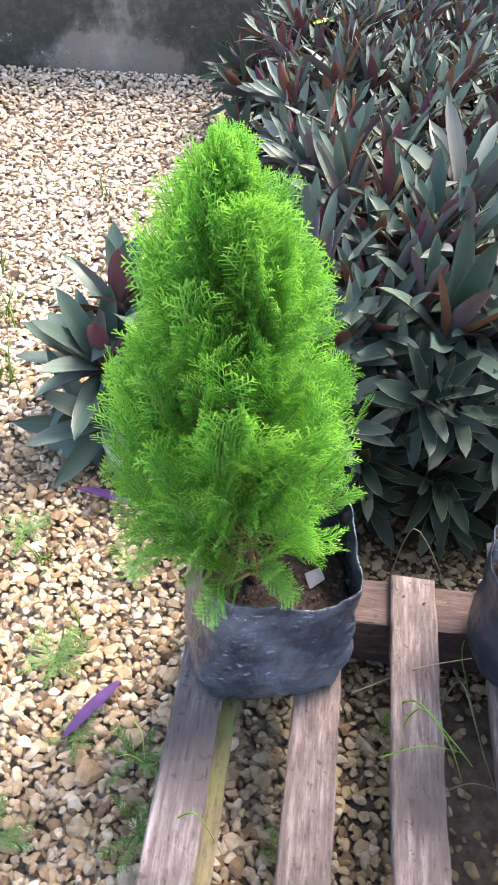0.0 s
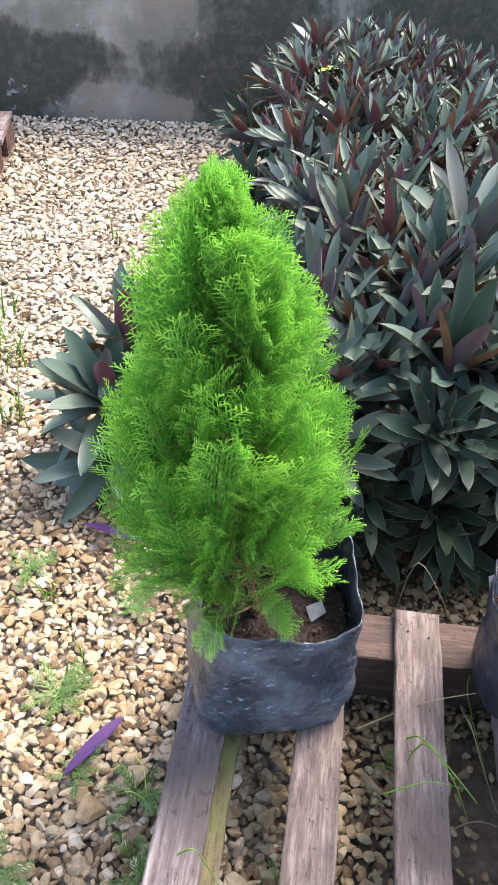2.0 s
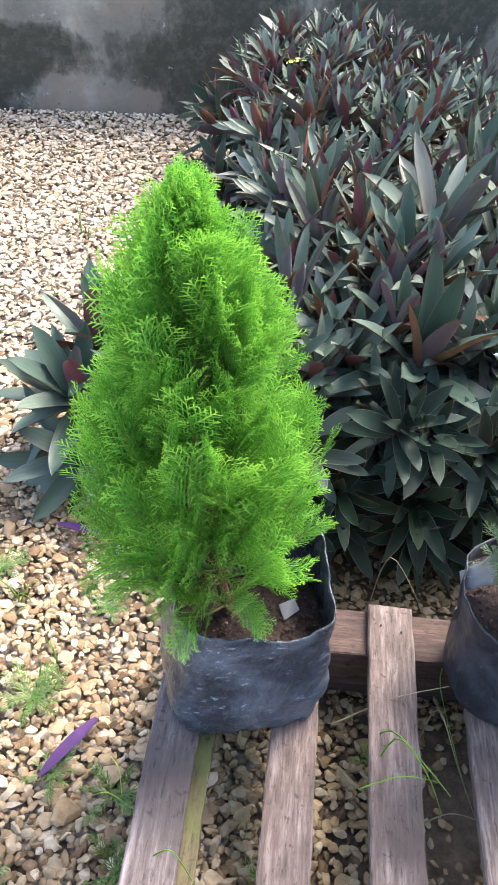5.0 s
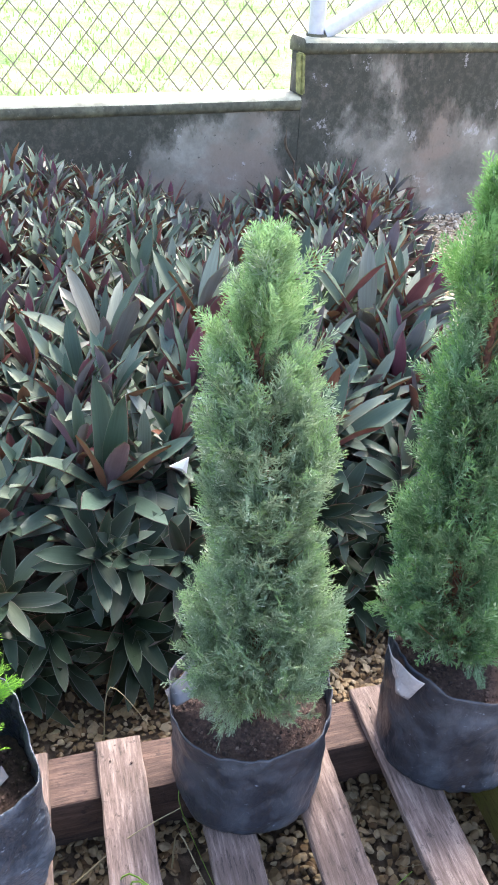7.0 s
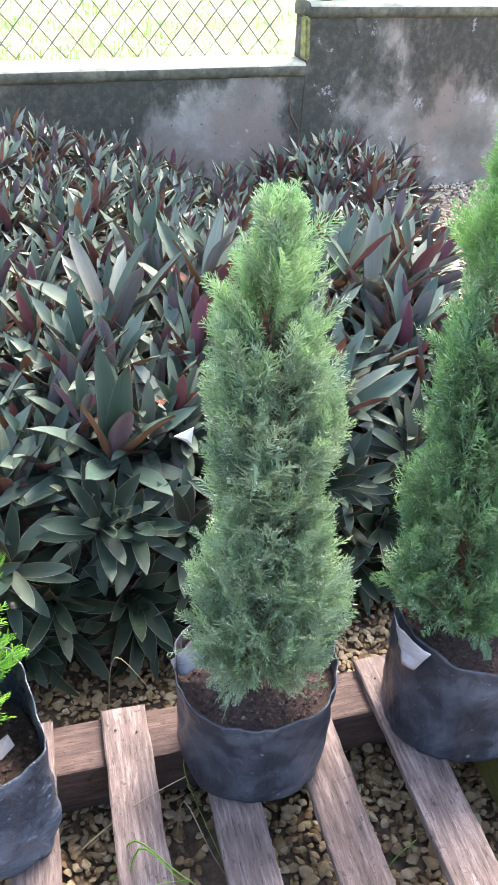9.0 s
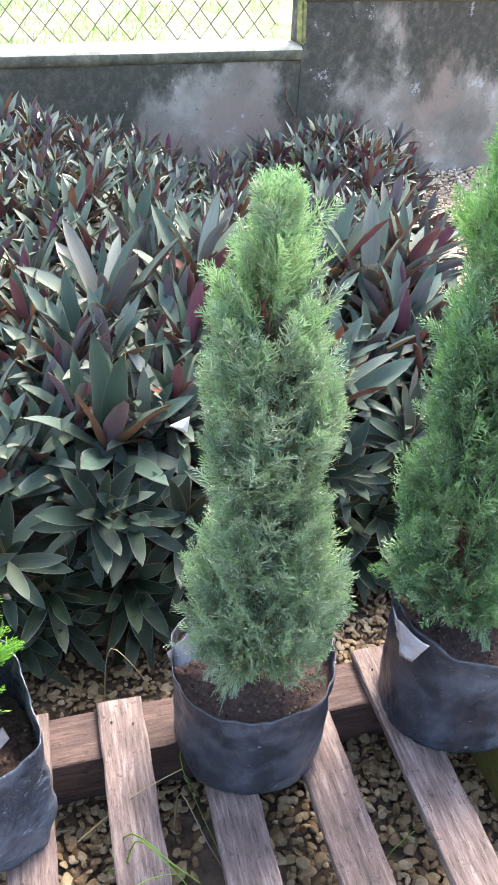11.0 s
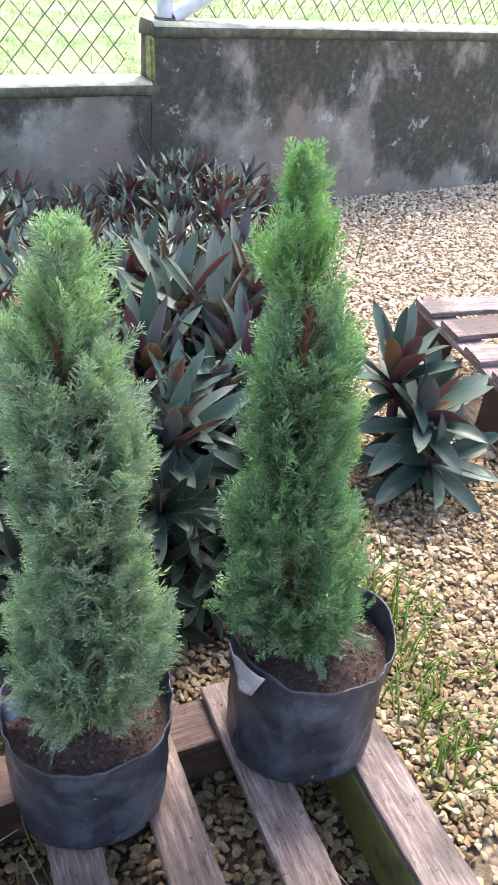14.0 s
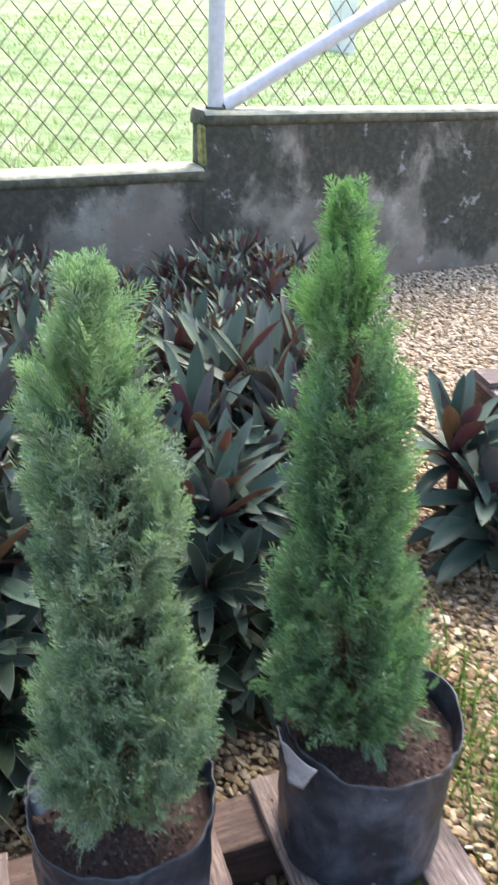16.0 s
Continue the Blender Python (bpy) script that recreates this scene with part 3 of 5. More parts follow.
def build_gravel():
    rng = np.random.default_rng(5)
    close = np.concatenate([scatter(rng, -0.22, 1.85, 2.42, 2.72, 0.0120, lambda p: ~dirty(p)), scatter(rng, -0.30, 1.95, 2.72, 2.86, 0.0122, lambda p: ~dirty(p))])
    edge = np.concatenate([scatter(rng, -0.5, -0.22, 2.42, 2.72, 0.018), scatter(rng, 1.85, 2.5, 2.42, 2.72, 0.016), scatter(rng, -0.5, -0.30, 2.72, 2.86, 0.0145), scatter(rng, 1.95, 2.6, 2.72, 2.86, 0.0145), scatter(rng, -0.5, 2.4, 2.86, 3.05, 0.0126, lambda p: ~dirty(p)), scatter(rng, -1.0, 2.5, 1.6, 2.42, 0.026)])
    mid = np.concatenate([scatter(rng, -1.6, 3.9, 3.05, 3.9, 0.0138), scatter(rng, -1.6, 3.9, 3.9, 5.27, 0.0160)])
    mid = mid[(lambda p: ~in_bed(p) & ~dirty(p) & (p[:, 0] > -0.5 - 0.25 * (p[:, 1] - 3.05)) & (p[:, 0] < 2.2 + 0.9 * (p[:, 1] - 2.7)))(mid)]
    rest = np.concatenate([edge, mid])
    # nearer the pallet the stones are dusted with soil and toned down for shade
    def dusted(p):
        return rng.uniform(0, 1, len(p)) < np.clip((4.05 - p[:, 1] + 0.08 * np.sin(p[:, 0] * 7)) / 0.75, 0, 0.95)
    tc, tr = dusted(close), dusted(rest)
    # right of the pallet most stones take the darker tone
    soiled = tc & (close[:, 0] > 1.25) & (rng.uniform(0, 1, len(close)) < 0.9)
    darker_right = tr & (rest[:, 0] > 1.25) & (rest[:, 1] < 3.25) & (rng.uniform(0, 1, len(rest)) < 0.8)
    far = scatter(rng, 3.9, 4.6, 4.3, 5.27, 0.018)
    # damp stones, sparser where bare soil shows
    damp = scatter(rng, 0.2, 1.5, 2.30, 3.28, 0.0128, lambda p: dirty(p) & ~in_bed(p))
    bare_soil = np.exp(-(((damp[:, 0] - 0.70 - 0.17 * (damp[:, 1] - 2.6)) / 0.10) ** 2)) * 0.85 * (damp[:, 1] < 2.72) + 0.25 * (np.sin(damp[:, 0] * 23) * np.sin(damp[:, 1] * 19) > 0.3)
    damp = damp[rng.uniform(0, 1, len(damp)) > bare_soil]
    for name, sets, m, lab in (("gravel", ((close[~tc], 0.0090, 2), (rest[~tr], 0.0100, 1), (far, 0.0130, 1)), STONE, "loose cream crushed-stone gravel"),
                               ("dusty_gravel", ((close[tc & ~soiled], 0.0084, 2), (rest[tr & ~darker_right], 0.0090, 1)), STONE_TAN, "loose tan gravel around the pallet, dusted with soil and darkened for shade"),
                               ("damp_gravel", ((close[soiled], 0.0084, 2), (rest[darker_right], 0.0088, 1), (damp[damp[:, 1] < 2.75], 0.0086, 2), (damp[damp[:, 1] >= 2.75], 0.0086, 1)), STONE_DAMP, "damp soiled gravel under the pallet and beside the plants")):
        vs, fs, o = [], [], 0
        for xy, size, sub in sets:
            v, f = stones(rng, xy, size, sub, 0.25, 0.75 if sub > 1 else 0.58)
            vs.append(v)
            fs.append(f + o)
            o += len(v)
        tagged(new(name, fast_mesh(name, np.concatenate(vs), np.concatenate(fs), [m], smooth=False)), lab, "gravel", kind="stuff")


# ---- wall and fence ----
WALL_Y = 5.275
STEP_X = 2.106


def sweep_profile(name, prof, xs, material, wobble, seed):
    k = len(prof)
    vs = []
    for x in xs:
        for (y, z) in prof:
            vs.append((x, y + wobble * noise.noise((x * 2.1, y * 5, z * 5 + seed)), z + wobble * noise.noise((x * 2.3 + 9, y * 5, z * 5 + seed))))
    fs = [(i * k + j, i * k + (j + 1) % k, (i + 1) * k + (j + 1) % k, (i + 1) * k + j) for i in range(len(xs) - 1) for j in range(k)]
    fs.append(tuple(range(k))[::-1])
    fs.append(tuple((len(xs) - 1) * k + j for j in range(k)))
    return mesh_of(name, vs, fs, [material], smooth=True)


def coping_profile(top, thick, lip):
    y0, y1 = WALL_Y - lip, WALL_Y + 0.14
    pts = [(y0 + 0.012, top - thick), (y0, top - thick + 0.015)]
    for a in range(0, 91, 15):
        r = thick * 0.55
        pts.append((y0 + r - r * math.cos(radians(a)), top - r + r * math.sin(radians(a))))
    pts += [(y1 - 0.02, top + 0.004), (y1, top - 0.02), (y1, top - thick)]
    return pts


def build_wall():
    def grid(x0, x1, top):
        nx, nz = int((x1 - x0) / 0.06), 14
        vs, fs = [], []
        for i in range(nx + 1):
            for j in range(nz + 1):
                x, z = x0 + (x1 - x0) * i / nx, -0.15 + (top + 0.15) * j / nz
                vs.append((x, WALL_Y + 0.006 * noise.noise((x * 3, 0, z * 4)), z))
        for i in range(nx):
            for j in range(nz):
                a = i * (nz + 1) + j
                fs.append((a, a + nz + 1, a + nz + 2, a + 1))
        o = len(vs)
        vs += [(x0, WALL_Y + 0.11, -0.15), (x1, WALL_Y + 0.11, -0.15), (x1, WALL_Y + 0.11, top), (x0, WALL_Y + 0.11, top)]
        fs += [(o + 1, o, o + 3, o + 2), (o, 0, nz, o + 3)[::-1], (nx * (nz + 1), o + 1, o + 2, nx * (nz + 1) + nz)]
        return vs, fs
    for name, x0, x1, top in (("wall_low", -7.0, STEP_X, 0.69), ("wall_high", STEP_X + 0.002, 9.0, 0.908)):
        vs, fs = grid(x0, x1, top)
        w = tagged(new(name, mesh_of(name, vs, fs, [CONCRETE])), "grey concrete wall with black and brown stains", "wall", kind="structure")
        t = top + 0.056
        xs = np.linspace(x0 if name == "wall_low" else x0 + 0.002, x1, int((x1 - x0) / 0.08))
        me = sweep_profile("coping", coping_profile(t, 0.056, 0.014), xs, COPING, 0.0035, 3)
        # upward faces get the paler material: sunlight put into the colour
        me.materials.append(COPING_SUNLIT)
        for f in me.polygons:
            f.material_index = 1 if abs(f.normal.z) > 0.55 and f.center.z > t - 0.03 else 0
        part("coping", me, w, "rounded concrete coping, mossy face, sunlight toned into its top")
    # the plastered end of the higher wall at the step
    bm = bmesh.new()
    bmesh.ops.create_cube(bm, size=1)
    for v in bm.verts:
        lean = 0.010 * (0.5 - v.co.z)
        v.co = (STEP_X - 0.004 + lean + v.co.x * 0.020, WALL_Y + 0.018 + v.co.y * 0.055, 0.830 + v.co.z * 0.160)
    bmesh.ops.bevel(bm, geom=bm.edges[:], offset=0.006, segments=2, affect="EDGES")
    part("step_face", bm_mesh("step_face", bm, MOSS), w, "mossy end face of the raised wall")
    # the crack below the step
    rnd = random.Random(4)
    pts = [(STEP_X - 0.035 + rnd.uniform(-0.012, 0.012) - 0.018 * math.sin(i * 0.7), WALL_Y + 0.0005, 0.66 - i * 0.03) for i in range(12)]
    cv, cf = tube(pts, [0.0045 + rnd.uniform(-0.002, 0.003) for _ in pts], 5)
    part("crack", mesh_of("crack", cv, cf, [EARTH]), w, "dark crack in the plaster")


def build_fence():
    f = thing("chain_link_fence", (0, WALL_Y + 0.075, 0), "galvanised chain-link fence on the concrete wall", "fence")
    PX = 2.195
    v, fc = tube([(PX, 0, 0.955), (PX, 0, 1.3), (PX, 0, 2.6)], [0.034] * 3, 16)
    post = part("post", mesh_of("post", v, fc, [STEEL]), f, "pale grey painted steel post")
    v, fc = tube([(PX, 0, 0.957), (PX, 0, 0.975)], [0.046, 0.042], 16)
    part("collar", mesh_of("collar", v, fc, [COPING]), post)
    v, fc = tube([(PX + 0.03, 0.0, 0.975), (PX + 0.8, 0.0, 1.375), (PX + 2.3, 0.0, 2.17)], [0.033] * 3, 12)
    part("brace", mesh_of("brace", v, fc, [STEEL]), f, "pale grey steel brace set at a slant")
    # woven wires: every wire runs up in a zigzag and hooks into its neighbours
    W, H = 0.093, 0.106
    x = -0.6
    k = 0
    while x < 5.6:
        base = 0.752 if x < STEP_X - W * 0.6 else 0.965
        pts = []
        i = 0
        z0 = 0.76 - H
        while z0 + i * H / 2 < 2.5:
            zz = z0 + i * H / 2
            if zz > base - H * 0.3:
                side = 1 if (i + k) % 2 else -1
                pts.append((x + side * W / 4 * 1.06 + 0.003 * noise.noise((x * 7, zz * 5, 1)), 0.02 + 0.003 * side, zz + 0.003 * noise.noise((x * 6, zz * 7, 4))))
            i += 1
        v, fc = tube(pts, [0.0032] * len(pts), 5)
        part("wire", mesh_of("wire", v, fc, [WIRE]), f)
        x += W / 2
        k += 1


def build_field():
    rng = np.random.default_rng(9)
    def hz(x, y):
        return 0.60 + (y - 5.45) * 0.075 + 0.05 * np.sin(x * 0.9 + y * 0.4) + 0.04 * np.sin(x * 2.3 - y * 1.1)
    ys = np.concatenate([np.linspace(5.45, 14, 40), np.linspace(15, 60, 20), np.array([90, 150, 400])])
    xs = np.concatenate([np.array([-400, -120, -40]), np.linspace(-12, 22, 60), np.array([50, 130, 400])])
    X, Y = np.meshgrid(xs, ys)
    Z = hz(X, np.minimum(Y, 70))
    vs = np.stack([X.ravel(), Y.ravel(), Z.ravel()], 1)
    w = len(xs)
    fs = np.array([(j * w + i, j * w + i + 1, (j + 1) * w + i + 1, (j + 1) * w + i) for j in range(len(ys) - 1) for i in range(w - 1)])
    tagged(new("field", fast_mesh("field", vs, fs, [FIELD])), "sunlit rough grass field beyond the wall", "field", kind="structure")
    n = 26000
    u = rng.uniform(0, 1, n)
    y = 5.5 + 9.5 * u ** 1.6
    x = rng.uniform(-0.2, 1, n) * (2.2 + (y - 5.5) * 0.9) * 2.0 + 0.2
    clump = np.sin(x * 5 + 2 * np.sin(y * 4)) * np.sin(y * 6 + x)
    h = rng.uniform(0.012, 0.032, n) * (1 + 0.8 * np.clip(clump, 0, 1)) * (1 + (y - 5.5) * 0.05)
    a = rng.uniform(0, 6.283, n)
    lean = rng.uniform(0.1, 0.8, n) * h
    wd = 0.0035 * (1 + (y - 5.5) * 0.18)
    base = np.stack([x, y, hz(x, y) - 0.005], 1)
    side = np.stack([np.cos(a), np.sin(a), 0 * a], 1) * wd[:, None]
    b2 = a + rng.uniform(0, 6.283, n)
    tip = base + np.stack([np.cos(b2) * lean, np.sin(b2) * lean, h], 1)
    midp = base * 0.5 + tip * 0.5 + np.array([0, 0, 1]) * (h * 0.15)[:, None]
    V = np.stack([base - side, base + side, midp + side * 0.7, midp - side * 0.7, tip + side * 0.08, tip - side * 0.08], 1).reshape(-1, 3)
    o = np.arange(n) * 6
    F = np.concatenate([np.stack([o, o + 1, o + 2, o + 3], 1), np.stack([o + 3, o + 2, o + 4, o + 5], 1)])
    tagged(new("field_grass", fast_mesh("field_grass", V, F, [FIELD_BLADE])), "bright tufted grass beyond the fence", "grass", kind="stuff")
    p = thing("marker_post", (7.0, 11.7, float(hz(np.array(7.0), np.array(11.7))) - 0.1), "white painted concrete marker post in the grass", "post")
    bm = bmesh.new()
    bmesh.ops.create_cube(bm, size=1)
    for v in bm.verts:
        v.co = (v.co.x * 0.26, v.co.y * 0.26, 0.8 + v.co.z * 1.6)
    bmesh.ops.bevel(bm, geom=bm.edges[:], offset=0.02, segments=2, affect="EDGES")
    part("shaft", bm_mesh("shaft", bm, WHITEPAINT), p)


# ---- pallets ----
SLOPE = 0.170   # slats lean this much in x for each metre of y
def build_pallet():
    p = thing("pallet", (0, 0, 0), "weathered grey-brown wooden pallet lying on gravel", "pallet")
    TOP = 0.165
    ang = -math.degrees(math.atan(SLOPE))
    # left and right edges of the slats at y = 2.5
    rows = [(0.194, 0.266, 2.895), (0.371, 0.442, 2.89), (0.5225, 0.5985, 2.872), (0.676, 0.753, 2.86), (0.835, 0.912, 2.842), (0.994, 1.075, 2.815), (1.189, 1.274, 2.80)]
    near = 1.95
    for i, (a, b, yend) in enumerate(rows):
        w = (b - a) * math.cos(math.atan(SLOPE))
        L = (yend - near) / math.cos(radians(ang))
        xm = (a + b) / 2 + (near - 2.5) * SLOPE
        part("slat", plank("slat", WOOD, L, w, 0.018, 20 + i, ny=40), p, "", pose(xm, near, TOP, 0, 0, ang))
        for k, back in enumerate((0.045, 0.06)):
            dx = (-0.22 if k == 0 else 0.24) * w
            bm = bmesh.new()
            bmesh.ops.create_cone(bm, cap_ends=True, segments=8, radius1=0.0022, radius2=0.0018, depth=0.0016)
            yy = yend - back
            part("nail", bm_mesh("nail", bm, NAIL), p, "", pose((a + b) / 2 + (yy - 2.5) * SLOPE + dx, yy, TOP + 0.0018))
    # the cross-beam below the far ends
    cross = -7.2
    part("crossbeam", plank("crossbeam", WOOD_DARK, 1.04, 0.093, 0.085, 41, ny=36), p, "thick dark cross-beam under the slats", pose(0.275, 2.866, TOP - 0.020, 0, 0, -90 + cross))
    part("runner", plank("runner", WOOD_DARK, 1.00, 0.06, 0.058, 42), p, "", pose(0.295, 2.873, 0.058, 0, 0, -90 + cross))
    for yy, s in ((2.02, 43),):
        part("crossbeam", plank("crossbeam", WOOD_DARK, 1.18, 0.093, 0.085, s), p, "", pose(0.02, yy + 0.06, TOP - 0.020, 0, 0, -90 + cross))
        part("runner", plank("runner", WOOD_DARK, 1.14, 0.06, 0.058, s + 9), p, "", pose(0.04, yy + 0.06, 0.058, 0, 0, -90 + cross))
    # long bearers beside the outer slats
    for xm, w, zt, th, s in ((0.251, 0.075, TOP - 0.0195, 0.03, 51), (1.222, 0.07, TOP - 0.0195, 0.115, 52)):
        part("bearer", plank("bearer", WOOD_MOSS if xm < 1 else WOOD_MOSS_BRIGHT, 0.70, w, th, s, ny=30), p, "mossy yellow-green bearer", pose(xm + (2.12 - 2.5) * SLOPE, 2.12, zt, 0, 0, ang))


def build_side_pallet(at, rz, tilt, label, nboards, length, depth, H):
    """A block pallet: deck boards, cross boards below them, blocks and bottom boards."""
    p = thing("pallet", at, label, "pallet", rz=rz)
    p.matrix_basis = pose(*at, tilt, 0, rz)
    rnd = random.Random(int(length * 100))
    y0 = -depth
    for i in range(nboards):
        y = y0 + 0.055 + (depth - 0.11) * i / (nboards - 1)
        last = i == nboards - 1
        ln = length * 0.30 if last else length + 0.012 * math.sin(i * 5)
        part("slat", plank("slat", WOOD_RED, ln, 0.11 if i % 2 else 0.098, 0.020, 70 + i), p, "broken grey deck board" if last else "", pose(0.008 * math.sin(i * 3), y, H + rnd.uniform(-0.002, 0.003), 0, 0, -90 + rnd.uniform(-1.2, 1.2)))
        if last:
            part("splinter", plank("splinter", WOOD_RED, length * 0.66, 0.034, 0.019, 68), p, "", pose(length * 0.31, y + 0.03, H, 0, 0, -93))
    ch = H - 0.0215
    bh = ch - 0.021 - 0.024
    for j, x in enumerate((0.052, length / 2, length - 0.052)):
        part("cross_board", plank("cross_board", WOOD_RED, depth, 0.10, 0.020, 90 + j), p, "", pose(x, y0, ch, 0, 0, 0))
        for k, y in enumerate((y0 + 0.004, y0 + depth / 2 - 0.06, y0 + depth - 0.125)):
            part("block", plank("block", WOOD_EDGE, 0.12, 0.094, bh, 100 + j * 3 + k, ny=6), p, "dark red-brown block" if j == k == 0 else "", pose(x, y, ch - 0.0212, 0, 0, 0))
        part("bottom_board", plank("bottom_board", WOOD_TAN, depth, 0.098, 0.021, 95 + j), p, "tan bottom board" if j == 0 else "", pose(x - 0.002, y0, ch - 0.0216 - bh, 0, 0, 0))


# ---- conifers ----
def spray(rng, L, kind):
    """A feathery spray along +x, in the xz plane: quads as (n, 4, 3), and for each 0 bare twig, 1 leaf or 2 young tip."""
    quads, code = [], []
    flat = kind == "thuja"
    w = 0.00086 if flat else 0.00070
    ratio = (0.44, 0.36) if flat else (0.31, 0.44)
    steps = (0.0074, 0.0043, 0.009) if flat else (0.0066, 0.0062, 0.009)
    ang = 0.70 if flat else 0.56

    def twig(p, d, ln, nrm, level, f0):
        m = max(1 if level == 2 else 2, int(ln / steps[level]))
        for j in range(m):
            t = j / m
            d = d + nrm * rng.normal(0, 0.02 if flat else 0.05) + np.array([0, 0, 0.012 if flat else 0.02]) + rng.normal(0, 0.02 if flat else 0.03, 3)
            d /= np.linalg.norm(d)
            s = np.cross(nrm, d)
            s /= np.linalg.norm(s)
            q = p + d * (ln / m * 1.04)
            a, b = w * (1.25 - 0.4 * t), w * (1.15 - 0.45 * (t + 1 / m))
            quads.append(np.stack([p - s * a, p + s * a, q + s * b, q - s * b]))
            f = f0 + (1 - f0) * t
            code.append(0 if level == 0 and t < 0.45 and flat else 2 if f > 0.62 else 1)
            if level < 2:
                env = math.sin(math.pi * min(1, 0.22 + 0.76 * t)) ** 0.8
                for side in ((1, -1) if level == 0 and not flat else (1 if j % 2 else -1,)):
                    cl = ln * ratio[level] * env * rng.uniform(0.7, 1.15)
                    if cl < 0.0028:
                        continue
                    dd = d * math.cos(ang) + s * side * math.sin(ang) + nrm * rng.normal(0, 0.07 if flat else 0.22)
                    nn = nrm if flat else nrm + rng.normal(0, 0.25, 3)
                    twig(p, dd / np.linalg.norm(dd), cl, nn, level + 1, f * 0.75)
            p = q
    twig(np.zeros(3), np.array([1.0, 0, 0]), L, np.array([0, 1.0, 0]), 0, 0.0)
    return np.array(quads), np.array(code)


def basis(d, up):
    d = d / np.linalg.norm(d)
    y = np.cross(up, d)
    y /= np.linalg.norm(y) + 1e-9
    return np.stack([d, y, np.cross(d, y)], 1)


def build_conifer(name, at, label, lateral, profile, kind, mats, nbranch, seed, bag, bare=(), droop=()):
    """profile: rows of height, sideways offset of the axis and radius. lateral: the unit direction of that offset.
    mats: foliage, young tips, inner foliage darkened for crown shade."""
    rng = np.random.default_rng(seed)
    th = thing(name, (at[0], at[1], at[2]), label, "potted plant", "potted conifers on the pallet")
    prof = np.array(profile)
    z0 = at[2]
    lo, top = prof[0, 0], prof[-1, 0]
    flat = kind == "thuja"
    lat = np.array([*lateral, 0.0])
    up = np.array([0, 0, 1.0])
    def axis(z):
        return lat * np.interp(z, prof[:, 0], prof[:, 1]) + np.array([0, 0, z - z0])
    def rad(z):
        return float(np.interp(z, prof[:, 0], prof[:, 2], 0.0, 0.0))
    # trunk with rough bark
    zb, zt = bag["soil"] - 0.01, top - 0.03
    hs = np.linspace(zb, zt, 60)
    pts = [axis(h) * (1 - math.exp(-(h - zb) * 9)) * np.array([1, 1, 0]) + np.array([0, 0, h - z0]) for h in hs]
    v, f = tube(pts, list(np.interp(np.linspace(0, 1, 60), (0, 0.75, 1), (0.0085, 0.0040, 0.0011))), 12)
    v = [p + Vector((rng.normal(0, 0.0007), rng.normal(0, 0.0007), rng.normal(0, 0.001))) for p in v]
    trunk = part("trunk", mesh_of("trunk", v, f, [BARK]), th, "slim red-brown trunk with flaking bark")
    def trunk_at(h):
        k = np.clip((h - zb) / (zt - zb), 0, 1) * (len(hs) - 1)
        i = int(min(k, len(hs) - 2))
        return pts[i] * (1 - (k - i)) + pts[i + 1] * (k - i)
    sprays = [spray(rng, rng.uniform(0.105, 0.15) if flat else rng.uniform(0.075, 0.11), kind) for _ in range(10)]
    size = [np.max(q[:, :, 0]) for q, c in sprays]
    reach = 0.055 if flat else 0.04
    bl = []
    for b in range(nbranch):
        zend = lo + (top - lo - 0.02) * (((b + 0.5) / nbranch) ** 0.95)
        az = b * 2.39996 + rng.uniform(-0.3, 0.3)
        lobe = 0.13 * math.sin(3 * az + seed) * math.sin(zend * 34 + 2 * az)
        bl.append((zend, az, rng.uniform(0.82, 1.0) + lobe, None))
    for k in range(7):
        bl.append((top - 0.012 - 0.009 * k, k * 2.4, 0.55, None))
    for tgt in droop:
        bl.append((tgt[2], 0, 1, np.array(tgt)))
    view = np.array([-lat[1], lat[0], 0]) * -1.0
    for zend, az, k, tgt in bl:
        R = max(0.004, rad(zend) * k - reach * 0.7)
        low = float(np.interp(zend, (lo, lo + 0.16), (1.0, 0.0)))
        if tgt is None:
            end = axis(max(zb + 0.03, zend - reach * (1 - 1.2 * low))) + np.array([math.cos(az) * R, math.sin(az) * R, 0])
            st = trunk_at(max(zb + 0.03, zend - R * 1.0 - 0.05))
        else:
            end = tgt - np.array([at[0], at[1], z0])
            st = trunk_at(zb + 0.09)
        out = end - st
        ln = np.linalg.norm(out)
        ctrl = st + out * 0.5 + up * ((-0.12 if tgt is None else 0.12) * ln)
        cur = [(1 - t) ** 2 * st + 2 * t * (1 - t) * ctrl + t * t * end for t in np.linspace(0, 1, 6)]
        v, f = tube(cur, list(np.linspace(0.0022, 0.0007, 6)), 5)
        V, F, I = [np.array(v)], [np.array(f)], [0] * len(f)
        o = len(v)
        nf = (7 if flat else int(9 + ln / 0.0112)) if tgt is None else 5 if flat else 9
        for i in range(nf):
            t = 1.0 if i == 0 else (1 - 0.75 * rng.uniform(0, 1) if flat else 1 - 0.92 * rng.uniform(0, 1) ** 1.3)
            p = (1 - t) ** 2 * st + 2 * t * (1 - t) * ctrl + t * t * end
            if tgt is None and i:
                p = p + rng.normal(0, 0.16 if flat else 0.22, 3) * np.array([R, R, R * 0.6])
            tan = 2 * (1 - t) * (ctrl - st) + 2 * t * (end - ctrl)
            tan /= np.linalg.norm(tan) + 1e-9
            hz = p[2] + z0
            ro = (p - axis(hz)) * np.array([1, 1, 0])
            rr = np.linalg.norm(ro)
            ro = ro / (rr + 1e-6)
            if any(a < hz < b and abs(ro @ lat) * rr < 0.011 and ro @ view > -0.2 for a, b in bare):
                continue
